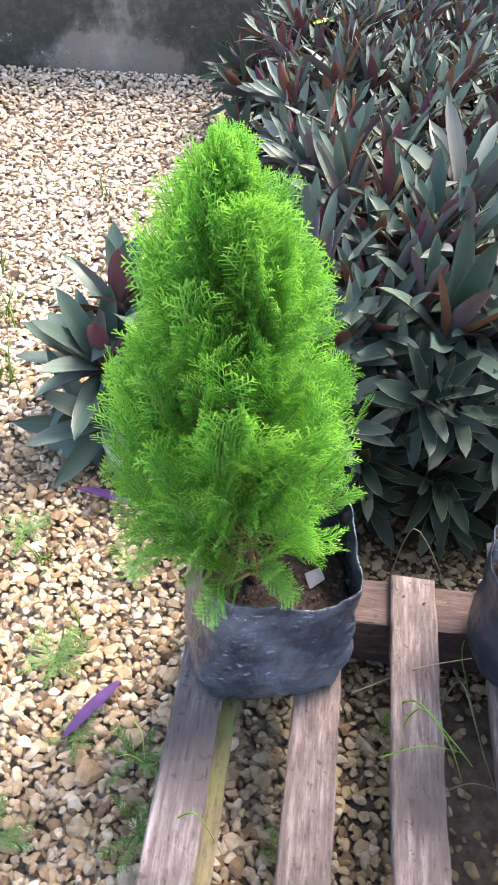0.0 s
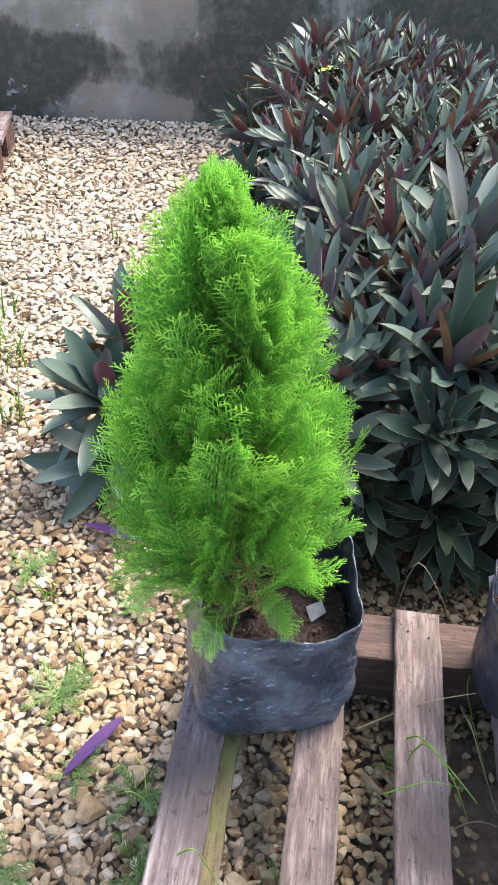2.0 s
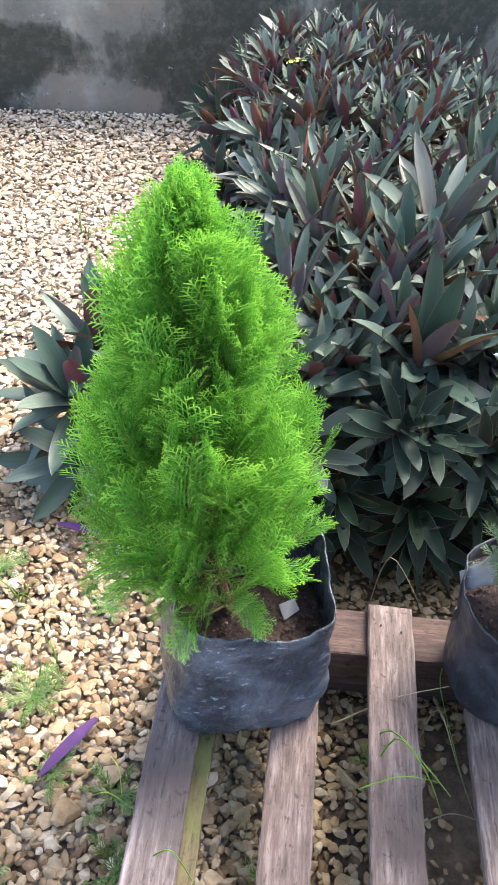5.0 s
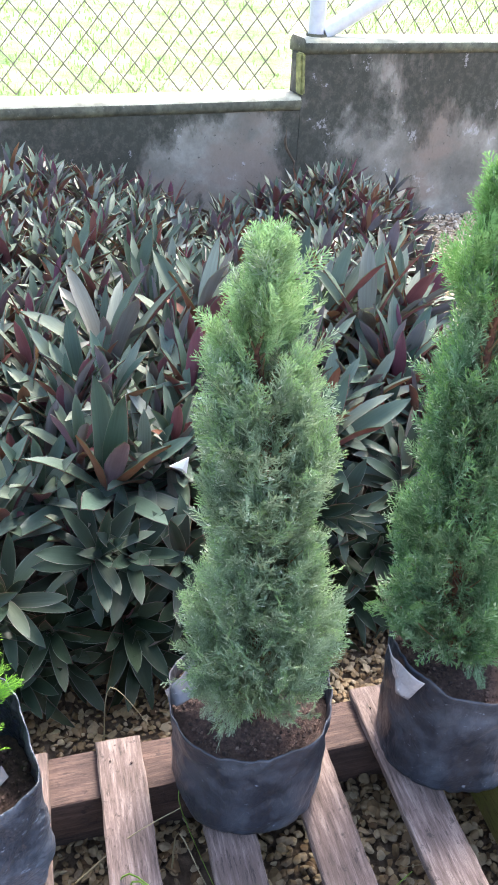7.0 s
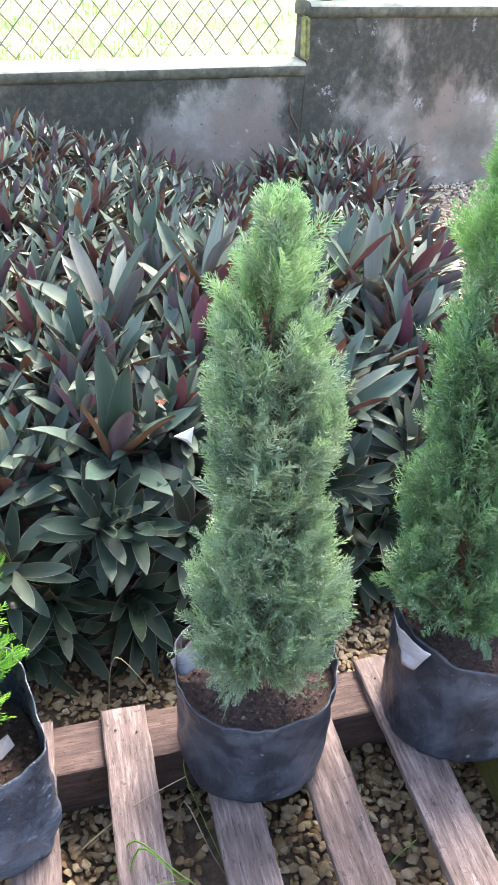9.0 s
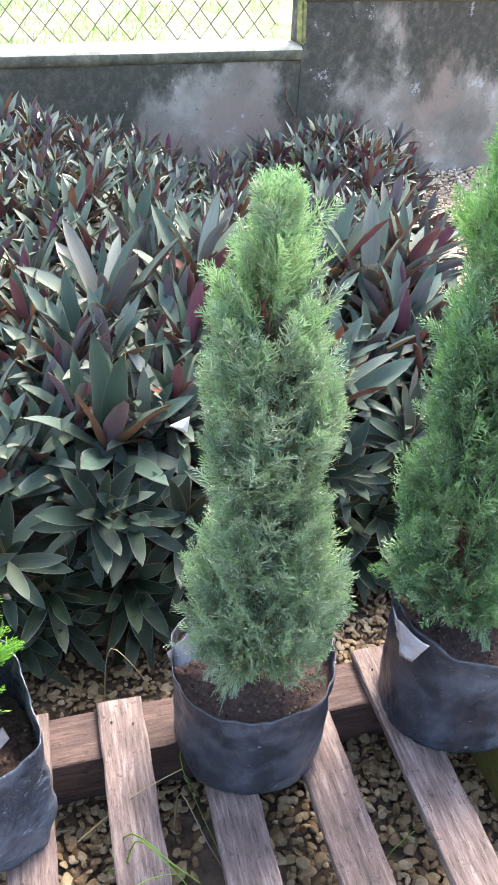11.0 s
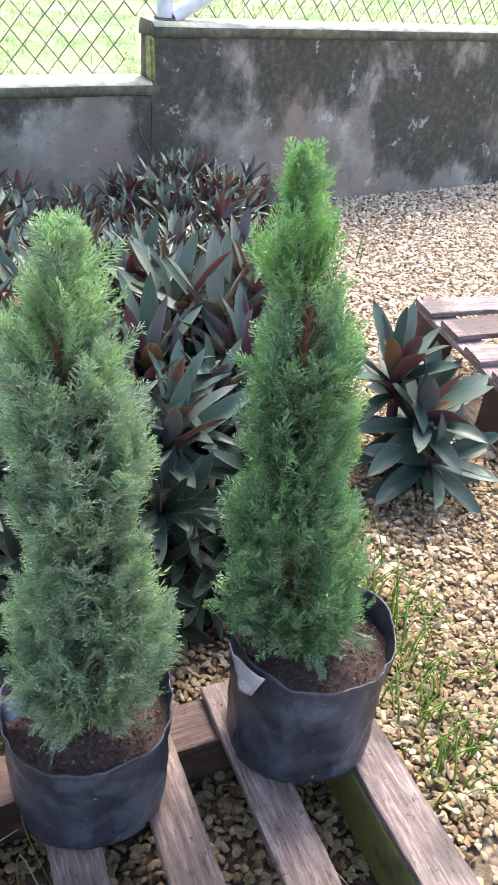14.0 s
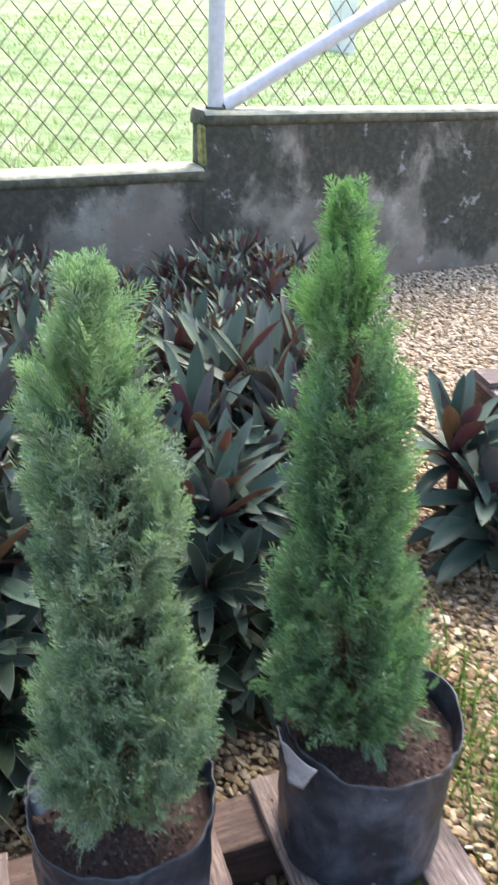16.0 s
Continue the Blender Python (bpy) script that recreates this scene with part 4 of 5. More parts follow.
            if tgt is not None:
                d = tan * 1.2 - up * rng.uniform(0.0, 0.5) + rng.normal(0, 0.25, 3)
            elif flat:
                d = tan * 0.45 + ro * rng.uniform(0.1, 0.5) * (1 + 1.6 * low) + up * (rng.uniform(0.6, 1.0) - 0.75 * low) + rng.normal(0, 0.13, 3)
            else:
                d = tan * 0.5 + ro * rng.uniform(0.15, 0.7) * (1 + 0.8 * low) + up * (rng.uniform(0.55, 1.05) - 0.8 * low) + rng.normal(0, 0.13, 3)
            crest = float(np.interp(zend, (top - 0.14, top - 0.02), (0.0, 1.0)))
            d = d * (1 - 0.75 * crest) + up * crest
            d /= np.linalg.norm(d)
            j = int(rng.integers(0, 10))
            Q, code = sprays[j]
            s = rng.uniform(0.7, 1.15) * (1.0 if tgt is None else 0.5) * float(np.interp(hz, (top - 0.20, top), (1.0, 0.55)))
            # a spray that would leave the crown stays shorter
            cap = top + 0.004 - rng.exponential(0.014)
            for _ in range(7):
                tip = p + d * s * size[j]
                tr = np.linalg.norm((tip - axis(min(tip[2] + z0, top)))[:2])
                if tgt is not None or (tip[2] + z0 < cap and tr < rad(min(tip[2] + z0, top - 0.02)) * (1.03 + 0.5 * (k - 0.9)) + 0.005):
                    break
                s *= 0.84
            if tgt is None and rr > rad(hz) * 1.1 + 0.006:
                continue
            # thuja sprays stand on edge in planes that radiate from the trunk
            tang = (ro if rng.random() < (0.45 if hz < top - 0.22 else 0.7) else np.cross(up, ro)) + rng.normal(0, 0.3 if flat else 0.5, 3)
            B = basis(d, np.cross(d, tang))
            P = (Q.reshape(-1, 3) * s) @ B.T + p
            V.append(P)
            F.append(np.arange(len(P)).reshape(-1, 4) + o)
            o += len(P)
            # leaves near the trunk take the material with crown shade in its colour
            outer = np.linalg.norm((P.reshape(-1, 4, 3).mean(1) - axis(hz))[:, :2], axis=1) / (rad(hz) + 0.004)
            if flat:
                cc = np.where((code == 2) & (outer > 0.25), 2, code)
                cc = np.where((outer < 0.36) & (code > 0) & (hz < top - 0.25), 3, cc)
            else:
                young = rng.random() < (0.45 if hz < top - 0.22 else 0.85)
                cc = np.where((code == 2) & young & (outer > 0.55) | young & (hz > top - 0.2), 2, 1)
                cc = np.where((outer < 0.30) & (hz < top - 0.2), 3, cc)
            I += [int(x) for x in cc]
        me = fast_mesh("branch", np.concatenate(V), np.concatenate(F), [TWIG, *mats], smooth=False)
        me.polygons.foreach_set("material_index", np.array(I, dtype=np.int32))
        part("branch", me, trunk)
    build_bag(th, at, bag, seed)
    return th


def build_bag(th, at, bag, seed):
    """A polythene grow bag: an open shell with creases, an uneven rim and soil inside."""
    cx, cy = bag["c"][0] - at[0], bag["c"][1] - at[1]
    z0 = bag["bottom"] - at[2]
    nu, nv = 128, 34
    ca, sa = math.cos(radians(bag["rot"])), math.sin(radians(bag["rot"]))
    ex = bag["square"]
    def rim(th_):
        return bag["rim"] + sum(h * math.exp(-((math.atan2(math.sin(th_ - a), math.cos(th_ - a))) / s) ** 2) for a, h, s in bag["bumps"]) - at[2]
    def ring(th_, t, inset):
        c, s = math.cos(th_), math.sin(th_)
        r = (abs(c) ** ex + abs(s) ** ex) ** (-1 / ex)
        zr = rim(th_)
        z = z0 + (zr - z0) * t
        low = 1 - bag.get("taper", 0.13) * math.exp(-t * 9) - 0.02 * math.sin(t * 3)
        fl = 1 + bag["flare"] * (t - 0.4)
        wr = bag.get("wrinkle", 1.0)
        cr = wr * (0.012 * noise.noise((c * 2.6 + seed, s * 2.6, t * 3.0)) + 0.006 * noise.noise((c * 6 + seed, s * 6, t * 4.0)) - 0.013 * max(0, 0.22 - abs(noise.noise((c * 2.3 + seed, s * 2.3 + t * 1.4, t * 2.2 - c)))) / 0.22 - 0.006 * max(0, 0.15 - abs(noise.noise((c * 4.5 - t * 2, s * 4.5 + seed, t * 4.0)))) / 0.15)
        fold = 0.0022 * math.sin(th_ * 9 + 4 * math.sin(th_ * 2 + seed)) * max(0, t - 0.6)
        x = bag["hx"] * r * c * low * fl * (1 + (cr + fold) * 2.2) - inset * c
        y = bag["hy"] * r * s * low * fl * (1 + (cr + fold) * 2.2) - inset * s
        return (cx + x * ca - y * sa, cy + x * sa + y * ca, z + (0.008 * noise.noise((c * 2.2, s * 2.2 + seed, 2)) + 0.002 * noise.noise((c * 9, s * 9 + seed, 5))) * t)
    vs, fs = [], []
    levels = list(np.linspace(0, 1, nv))
    for t in levels:
        for k in range(nu):
            vs.append(ring(2 * math.pi * k / nu, t, 0))
    for t in levels[::-1][: nv // 2]:
        for k in range(nu):
            vs.append(ring(2 * math.pi * k / nu, t, 0.0022))
    rows = nv + nv // 2
    for j in range(rows - 1):
        for k in range(nu):
            k2 = (k + 1) % nu
            fs.append((j * nu + k, j * nu + k2, (j + 1) * nu + k2, (j + 1) * nu + k))
    fs.append(tuple(range(nu))[::-1])
    bagob = part("grow_bag", mesh_of("grow_bag", vs, fs, [bag["mat"]]), th, bag["label"])
    # soil
    rng = np.random.default_rng(seed + 50)
    zs = bag["soil"] - at[2]
    vs, fs = [(cx, cy, zs + 0.006)], []
    nr = 14
    for j in range(1, nr + 1):
        for k in range(nu):
            a = 2 * math.pi * k / nu
            tt = (zs - z0) / max(0.05, rim(a) - z0)
            x, y, z = ring(a, min(tt, 0.97), 0.003)
            q = j / nr
            px, py = cx + (x - cx) * q, cy + (y - cy) * q
            vs.append((px, py, zs + 0.005 * noise.noise((px * 30, py * 30, seed)) + 0.004 * noise.noise((px * 90, py * 90, seed)) + 0.008 * (1 - q)))
    fs += [(0, 1 + k, 1 + (k + 1) % nu) for k in range(nu)]
    for j in range(nr - 1):
        for k in range(nu):
            k2 = (k + 1) % nu
            a = 1 + j * nu
            fs.append((a + k, a + nu + k, a + nu + k2, a + k2))
    soil = part("soil", mesh_of("soil", vs, fs, [POTSOIL]), th, "crumbly dark brown potting soil")
    # crumbs on the soil
    n = 1100
    v, f = ico(1)
    a, q = rng.uniform(0, 6.283, n), np.sqrt(rng.uniform(0, 1.0, n))
    c = np.stack([cx + bag["hx"] * 0.92 * q * np.cos(a), cy + bag["hy"] * 0.92 * q * np.sin(a), np.full(n, zs + 0.006) + 0.006 * (1 - q)], 1)
    P = v[None] * (0.0008 + 0.0028 * rng.uniform(0, 1, (n, 1, 1)) ** 3) * rng.uniform(0.6, 1.2, (n, len(v), 1)) + c[:, None, :]
    F = (f[None] + (np.arange(n) * len(v))[:, None, None]).reshape(-1, 3)
    tagged(part("soil_crumb", fast_mesh("soil_crumb", P.reshape(-1, 3), F, [CRUMB], False), soil), kind="stuff")
    if "flap" in bag:
        # film folded in at the corner: four corners as (inwards, up) from the rim
        a0, (ix, iy), quad, off = bag["flap"]
        A = np.array(ring(radians(a0), 1.0, 0.0))
        A[:2] += (A[:2] - np.array([cx, cy])) / np.linalg.norm(A[:2] - np.array([cx, cy])) * off
        P = [A + np.array([ix * u, iy * u, w]) for u, w in quad]
        vs, fs = [], []
        m = 9
        for j in range(m):
            for i in range(m):
                u, w = i / (m - 1), j / (m - 1)
                q = (P[0] * (1 - u) + P[1] * u) * (1 - w) + (P[3] * (1 - u) + P[2] * u) * w
                dent = 0.007 * noise.noise((u * 2.2 + seed, w * 2.2, 1)) + 0.003 * noise.noise((u * 6, w * 6, seed)) - 0.008 * math.sin(math.pi * u)
                vs.append(tuple(q + np.array([-iy * dent, ix * dent, 0])))
        for j in range(m - 1):
            for i in range(m - 1):
                fs.append((j * m + i, j * m + i + 1, (j + 1) * m + i + 1, (j + 1) * m + i))
        fl = part("flap", mesh_of("flap", vs, fs, [FLAP_SHEEN]), bagob, "turned-over black flap of the rim, greyed for its sheen")
        md = fl.modifiers.new("thick", "SOLIDIFY")
        md.thickness = 0.001


# ---- oyster plants ----
def leaf_mesh(name, L, W, arch, fold, twist, seed, top=None, far=False):
    """A lance-shaped leaf along +x, channelled and arching down, with a green face and a purple back."""
    nL, nW = (4, 2) if far else (7, 4)
    cols = (-1.0, 0.0, 1.0) if far else (-1.0, -0.94, 0.0, 0.94, 1.0)
    rnd = random.Random(seed)
    vs, fs, idx = [], [], []
    ph = rnd.uniform(0, 6)
    for layer in (0, 1):
        ang = 0.0
        x = z = 0.0
        for i in range(nL + 1):
            t = i / nL
            w = W * float(np.interp(t, (0, 0.15, 0.4, 0.65, 0.82, 0.93, 1.0), (0.55, 0.78, 1.0, 0.95, 0.70, 0.38, 0.015)))
            ch = fold * (1 - 0.5 * t)
            for j in range(nW + 1):
                s = cols[j]
                yy = s * w / 2
                zz = ch * abs(s) ** 1.3 * w * 0.5 + 0.002 * math.sin(t * 9 + s * 2 + ph) - (0.0018 if layer else 0.0)
                tw = twist * t
                ny, nz = yy * math.cos(tw) - zz * math.sin(tw), yy * math.sin(tw) + zz * math.cos(tw)
                vs.append((x - nz * math.sin(ang), ny, z + nz * math.cos(ang)))
            ang = -arch * ((i + 1) / nL) ** 1.4
            x += L / nL * math.cos(ang)
            z += L / nL * math.sin(ang)
    n1 = (nL + 1) * (nW + 1)
    for layer in (0, 1):
        for i in range(nL):
            for j in range(nW):
                a = layer * n1 + i * (nW + 1) + j
                q = (a, a + nW + 1, a + nW + 2, a + 1)
                fs.append((q[0], q[3], q[2], q[1]) if layer == 0 else q)
                idx.append(2 if layer == 0 and not far and j in (0, nW - 1) else layer)
    return mesh_of(name, vs, fs, [top or LEAF_TOP, LEAF_YOUNG if top is LEAF_YOUNG else LEAF_UNDER, LEAF_YOUNG if top is LEAF_YOUNG else LEAF_EDGE], idx)


LEAVES, FRONT, BROAD, WIDE, SINGLE, YOUNG = [], [], [], [], [], []


def make_leaves():
    for k in range(12):
        rnd = random.Random(200 + k)
        arch = (0.12, 0.3, 0.55, 0.9, 1.3, 0.05)[k % 6] + rnd.uniform(-0.05, 0.1)
        LEAVES.append((arch, leaf_mesh("leaf", 0.25, rnd.uniform(0.043, 0.054), arch, rnd.uniform(0.45, 1.05), rnd.uniform(-0.5, 0.5), 300 + k)))
        FRONT.append((arch, leaf_mesh("leaf", 0.25, rnd.uniform(0.044, 0.056), arch, rnd.uniform(0.4, 0.9), rnd.uniform(-0.45, 0.45), 315 + k, LEAF_FRONT)))
        BROAD.append((arch, leaf_mesh("leaf", 0.25, rnd.uniform(0.058, 0.070), arch, rnd.uniform(0.25, 0.7), rnd.uniform(-0.35, 0.35), 330 + k, LEAF_SHADED)))
        WIDE.append((arch, leaf_mesh("leaf", 0.25, rnd.uniform(0.052, 0.066), arch, rnd.uniform(0.3, 0.8), rnd.uniform(-0.35, 0.35), 345 + k, LEAF_HALF_SHADED)))
        SINGLE.append((arch * 0.7, leaf_mesh("leaf", 0.25, rnd.uniform(0.058, 0.069), arch * 0.7, rnd.uniform(0.45, 0.9), rnd.uniform(-0.35, 0.35), 375 + k, LEAF_FRONT)))
        YOUNG.append((arch, leaf_mesh("leaf", 0.25, rnd.uniform(0.062, 0.080), min(arch, 0.5), rnd.uniform(0.6, 1.1), rnd.uniform(-0.3, 0.3), 360 + k, LEAF_YOUNG)))


def far_rosette(label, count, spread, seed, length, young):
    """An oyster plant at the back of the bed: its narrow leaves are one mesh."""
    rnd = random.Random(seed)
    th = thing("oyster_plant", (0, 0, 0), label, "plant", "oyster plants in the bed")
    for kind, n in (("foliage", count), ("young_foliage", young)):
        vs, fs, idx, mats = [], [], [], []
        for i in range(n):
            t = i / max(1, n - 1)
            new_leaf = kind == "young_foliage"
            el = rnd.uniform(48, 84) if new_leaf else spread[0] + (spread[1] - spread[0]) * t ** 0.85 + rnd.uniform(-9, 9)
            me = leaf_mesh("leaf", 0.25, rnd.uniform(0.058, 0.075) if new_leaf else rnd.uniform(0.042, 0.056), 0.15 + (0 if new_leaf else 0.7 * t * t) + rnd.uniform(-0.1, 0.2), rnd.uniform(0.4, 1.0), rnd.uniform(-0.5, 0.5), seed * 40 + i, LEAF_YOUNG if new_leaf else LEAF_TOP, True)
            s = length / 0.25 * (rnd.uniform(0.40, 0.65) if new_leaf else (0.62 + 0.45 * math.sin(math.pi * (0.2 + 0.62 * t))) * rnd.uniform(0.85, 1.15))
            m = pose(0, 0, 0.03 - 0.05 * t, 0, 0, i * 137.5 + rnd.uniform(-22, 22)) @ pose(0.008, 0, 0, rnd.uniform(-25, 25), -el, 0) @ Matrix.Scale(s, 4)
            o = len(vs)
            vs += [m @ v.co for v in me.vertices]
            fs += [tuple(o + k for k in f.vertices) for f in me.polygons]
            idx += [f.material_index for f in me.polygons]
            mats = list(me.materials)
            bpy.data.meshes.remove(me)
        tagged(part(kind, mesh_of(kind, vs, fs, mats, idx), th, "red-brown young leaves" if kind == "young_foliage" else ""), kind="stuff")
    return th


def rosette(name, label, count, spread, seed, length, leaves=None, young=0):
    """One oyster plant: a stub stem with leaves round it. spread: elevation of the innermost and outermost leaves, in degrees."""
    rnd = random.Random(seed)
    th = thing(name, (0, 0, 0), label, "plant", "oyster plants in the bed")
    v, f = tube([(0, 0, -0.16), (0.004, 0.002, -0.06), (0, 0, 0.03)], [0.012, 0.014, 0.009], 7)
    part("stem", mesh_of("stem", v, f, [LEAF_UNDER]), th)
    for i in range(count):
        t = i / (count - 1)
        el = spread[0] + (spread[1] - spread[0]) * t ** 0.85 + rnd.uniform(-9, 9)
        az = i * 137.5 + rnd.uniform(-22, 22)
        want = 0.08 + 0.9 * t * t + rnd.uniform(-0.15, 0.25)
        arch, me = min(leaves or LEAVES, key=lambda q: abs(q[0] - want) + rnd.uniform(0, 0.35))
        s = length / 0.25 * (0.62 + 0.45 * math.sin(math.pi * (0.2 + 0.62 * t))) * rnd.uniform(0.88, 1.12)
        m = pose(0, 0, 0.03 - 0.07 * t, 0, 0, az) @ pose(0.008, 0, 0, rnd.uniform(-25, 25), -el, 0) @ Matrix.Diagonal((s, s * rnd.uniform(0.85, 1.1), s, 1))
        part("leaf", me, th, "", m)
    for i in range(young):
        s = length / 0.25 * rnd.uniform(0.30, 0.54)
        m = pose(0, 0, 0.03, 0, 0, i * 120 + rnd.uniform(-50, 50)) @ pose(0.006, 0, 0, rnd.uniform(-20, 20), -rnd.uniform(42, 80), 0) @ Matrix.Scale(s, 4)
        part("young_leaf", YOUNG[rnd.randrange(12)][1], th, "red-brown young leaf" if i == 0 else "", m)
    return th


def build_bed():
    make_leaves()
    lab = "dark green oyster plant with purple undersides, growing in gravel"
    lab2 = "drooping dark green oyster plant at the edge of the bed"
    kinds = [rosette("oyster_plant", lab, n, sp, 400 + i, ln, None, yg) for i, (n, sp, ln, yg) in enumerate(((15, (84, 18), 0.135, 3), (16, (80, 6), 0.135, 2), (15, (85, 26), 0.13, 4), (16, (82, 12), 0.14, 3), (15, (78, 8), 0.145, 1)))]
    fresh = [rosette("oyster_plant", "large-leaved grey-green oyster plant at the front of the bed", n, sp, 430 + i, ln, FRONT, yg) for i, (n, sp, ln, yg) in enumerate(((18, (80, 10), 0.150, 0), (20, (78, 4), 0.145, 1), (17, (82, 16), 0.17, 0)))]
    lab3 = "small upright oyster plant with teal and purple-brown leaves"
    back = [far_rosette(lab3, n, sp, 520 + i, ln, yg) for i, (n, sp, ln, yg) in enumerate(((15, (86, 24), 0.125, 4), (17, (84, 14), 0.118, 3), (14, (86, 30), 0.132, 5), (16, (82, 20), 0.122, 3), (15, (86, 34), 0.14, 2), (17, (85, 18), 0.115, 4)))]
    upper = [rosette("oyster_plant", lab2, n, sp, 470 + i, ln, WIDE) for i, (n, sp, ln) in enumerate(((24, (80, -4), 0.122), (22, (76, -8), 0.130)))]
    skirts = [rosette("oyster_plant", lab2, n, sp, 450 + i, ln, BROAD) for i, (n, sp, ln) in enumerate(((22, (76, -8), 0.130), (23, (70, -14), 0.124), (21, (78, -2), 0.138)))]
    rnd = random.Random(77)
    placed = []
    used = set()
    def put(pool, x, y, z, nx, ny, tilt, s):
        k = rnd.randrange(len(pool))
        src = pool[k]
        tilt_axis = Vector((-ny, nx, 0))
        R = Matrix.Rotation(radians(tilt), 4, tilt_axis) if tilt_axis.length > 1e-6 else Matrix.Identity(4)
        m = Matrix.Translation((x, y, z)) @ R @ pose(0, 0, 0, 0, 0, rnd.uniform(0, 360)) @ Matrix.Scale(s, 4)
        if src.name not in used:
            used.add(src.name)
            src.matrix_basis = m
        else:
            copy_thing(src, m)
        placed.append((x, y))
    heap = ([], [], [])
    def mass(pool, x, y, z, nx, ny, tilt, s):
        """Adds a plant at the back of the bed to the one mass of foliage there."""
        axis = Vector((-ny, nx, 0))
        R = Matrix.Rotation(radians(tilt), 4, axis) if axis.length > 1e-6 else Matrix.Identity(4)
        m = Matrix.Translation((x, y, z)) @ R @ pose(0, 0, 0, 0, 0, rnd.uniform(0, 360)) @ Matrix.Scale(s, 4)
        for ch in pool[rnd.randrange(len(pool))].children:
            o = len(heap[0])
            heap[0].extend(m @ v.co for v in ch.data.vertices)
            heap[1].extend(tuple(o + k for k in f.vertices) for f in ch.data.polygons)
            heap[2].extend(3 if ch.name.startswith("young") else f.material_index for f in ch.data.polygons)
    # interior
    step = 0.090
    y = 3.30
    row = 0
    while y < 5.0:
        x = bed_left(y) + 0.07 + (step / 2 if row % 2 else 0)
        while x < bed_right(y) - 0.02:
            px, py = x + rnd.uniform(-0.045, 0.045), y + rnd.uniform(-0.045, 0.045)
            dl, dr, df, db = px - bed_left(py) + 0.06, bed_right(py) + 0.12 - px, py - 3.10, 5.2 - py
            edge = min(dl, dr, df, db)
            nx = (1 if dr == edge else -1 if dl == edge else 0)
            ny = (-1 if df == edge else 1 if db == edge else 0)
            tilt = max(0, 42 * (1 - edge / 0.38)) + rnd.uniform(-8, 8)
            if nx == ny == 0:
                ny = -1
            h = 0.345 + 0.06 * min(1, max(0, (py - 3.9) / 0.6)) * min(1, max(0, (1.5 - px) / 0.6)) - 0.11 * max(0, 1 - edge / 0.30) - 0.085 * min(1, max(0, (py - 3.5) / 0.9)) * min(1, max(0.1, (px - 0.7) / 0.6)) - 0.10 * min(1, max(0, (py - 4.25) / 0.35)) * max(0, 1 - ((px - 1.66) / 0.36) ** 2) + 0.05 * noise.noise((px * 1.7, py * 1.7, 3)) + rnd.uniform(-0.04, 0.04)
            (mass if py > 4.22 else put)(back if py > 4.0 else fresh if py < 3.62 and rnd.random() < 0.7 else kinds, px, py, ground_z(px, py) + h, nx, ny, tilt, (1.32 if rnd.random() < (0.12 if py < 4.25 else 0.0) else rnd.uniform(0.82, 1.08)) * (1.04 - 0.12 * min(1, max(0, (py - 3.25) / 0.8))))
            x += step if y < 4.05 else 0.078
        y += step * 0.88 if y < 4.05 else 0.07
        row += 1
    ob = new("oyster_plant_bed", mesh_of("oyster_plant_bed", *heap[:2], [LEAF_TOP, LEAF_UNDER, LEAF_EDGE, LEAF_YOUNG], heap[2]))
    tagged(ob, "dense teal and purple-brown oyster plants filling the back of the bed", "plants", kind="stuff")
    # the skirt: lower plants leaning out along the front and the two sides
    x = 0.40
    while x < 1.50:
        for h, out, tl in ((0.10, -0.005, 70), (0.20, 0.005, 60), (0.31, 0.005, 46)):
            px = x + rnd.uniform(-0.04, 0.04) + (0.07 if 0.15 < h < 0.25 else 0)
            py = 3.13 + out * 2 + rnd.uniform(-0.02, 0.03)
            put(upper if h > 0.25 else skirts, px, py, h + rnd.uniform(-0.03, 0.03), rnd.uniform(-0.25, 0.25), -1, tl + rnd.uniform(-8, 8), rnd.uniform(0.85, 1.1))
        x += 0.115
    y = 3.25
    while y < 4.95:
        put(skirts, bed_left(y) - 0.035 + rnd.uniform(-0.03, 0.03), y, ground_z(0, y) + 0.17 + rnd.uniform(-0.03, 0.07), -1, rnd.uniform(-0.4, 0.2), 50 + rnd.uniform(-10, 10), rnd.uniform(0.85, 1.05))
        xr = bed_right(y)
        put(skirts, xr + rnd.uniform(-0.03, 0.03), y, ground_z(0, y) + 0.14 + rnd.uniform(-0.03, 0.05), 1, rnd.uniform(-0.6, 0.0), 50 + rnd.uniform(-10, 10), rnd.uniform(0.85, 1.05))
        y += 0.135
    # two plants that stand alone in the gravel, each with three heads: a main one, a low one and one behind
    heads = (("single teal oyster plant with broad pointed leaves in open gravel", 30, (82, -24), 0.185, 1, (0, 0, 0), 14),
             ("low teal oyster plant drooping onto open gravel", 24, (60, -30), 0.170, 0, (0.01, -0.07, -0.09), 40),
             ("small teal and purple oyster plant in open gravel", 20, (86, 8), 0.165, 2, (0.03, 0.085, 0.085), -4))
    for cx, cy, cz, lean, size in ((0.055, 3.40, 0.19, -1, 1.0), (2.02, 3.36, 0.195, 1, 1.2)):
        for k, (label, n, sp, ln, yg, off, tip) in enumerate(heads):
            c = rosette("oyster_plant", label, n, sp, 480 + lean * 5 + k, ln, SINGLE, yg)
            c.matrix_basis = Matrix.Translation((cx - off[0] * lean, cy + off[1], cz + off[2])) @ Matrix.Rotation(radians(tip), 4, (1, 0.3 * lean, 0)) @ Matrix.Scale(size, 4)


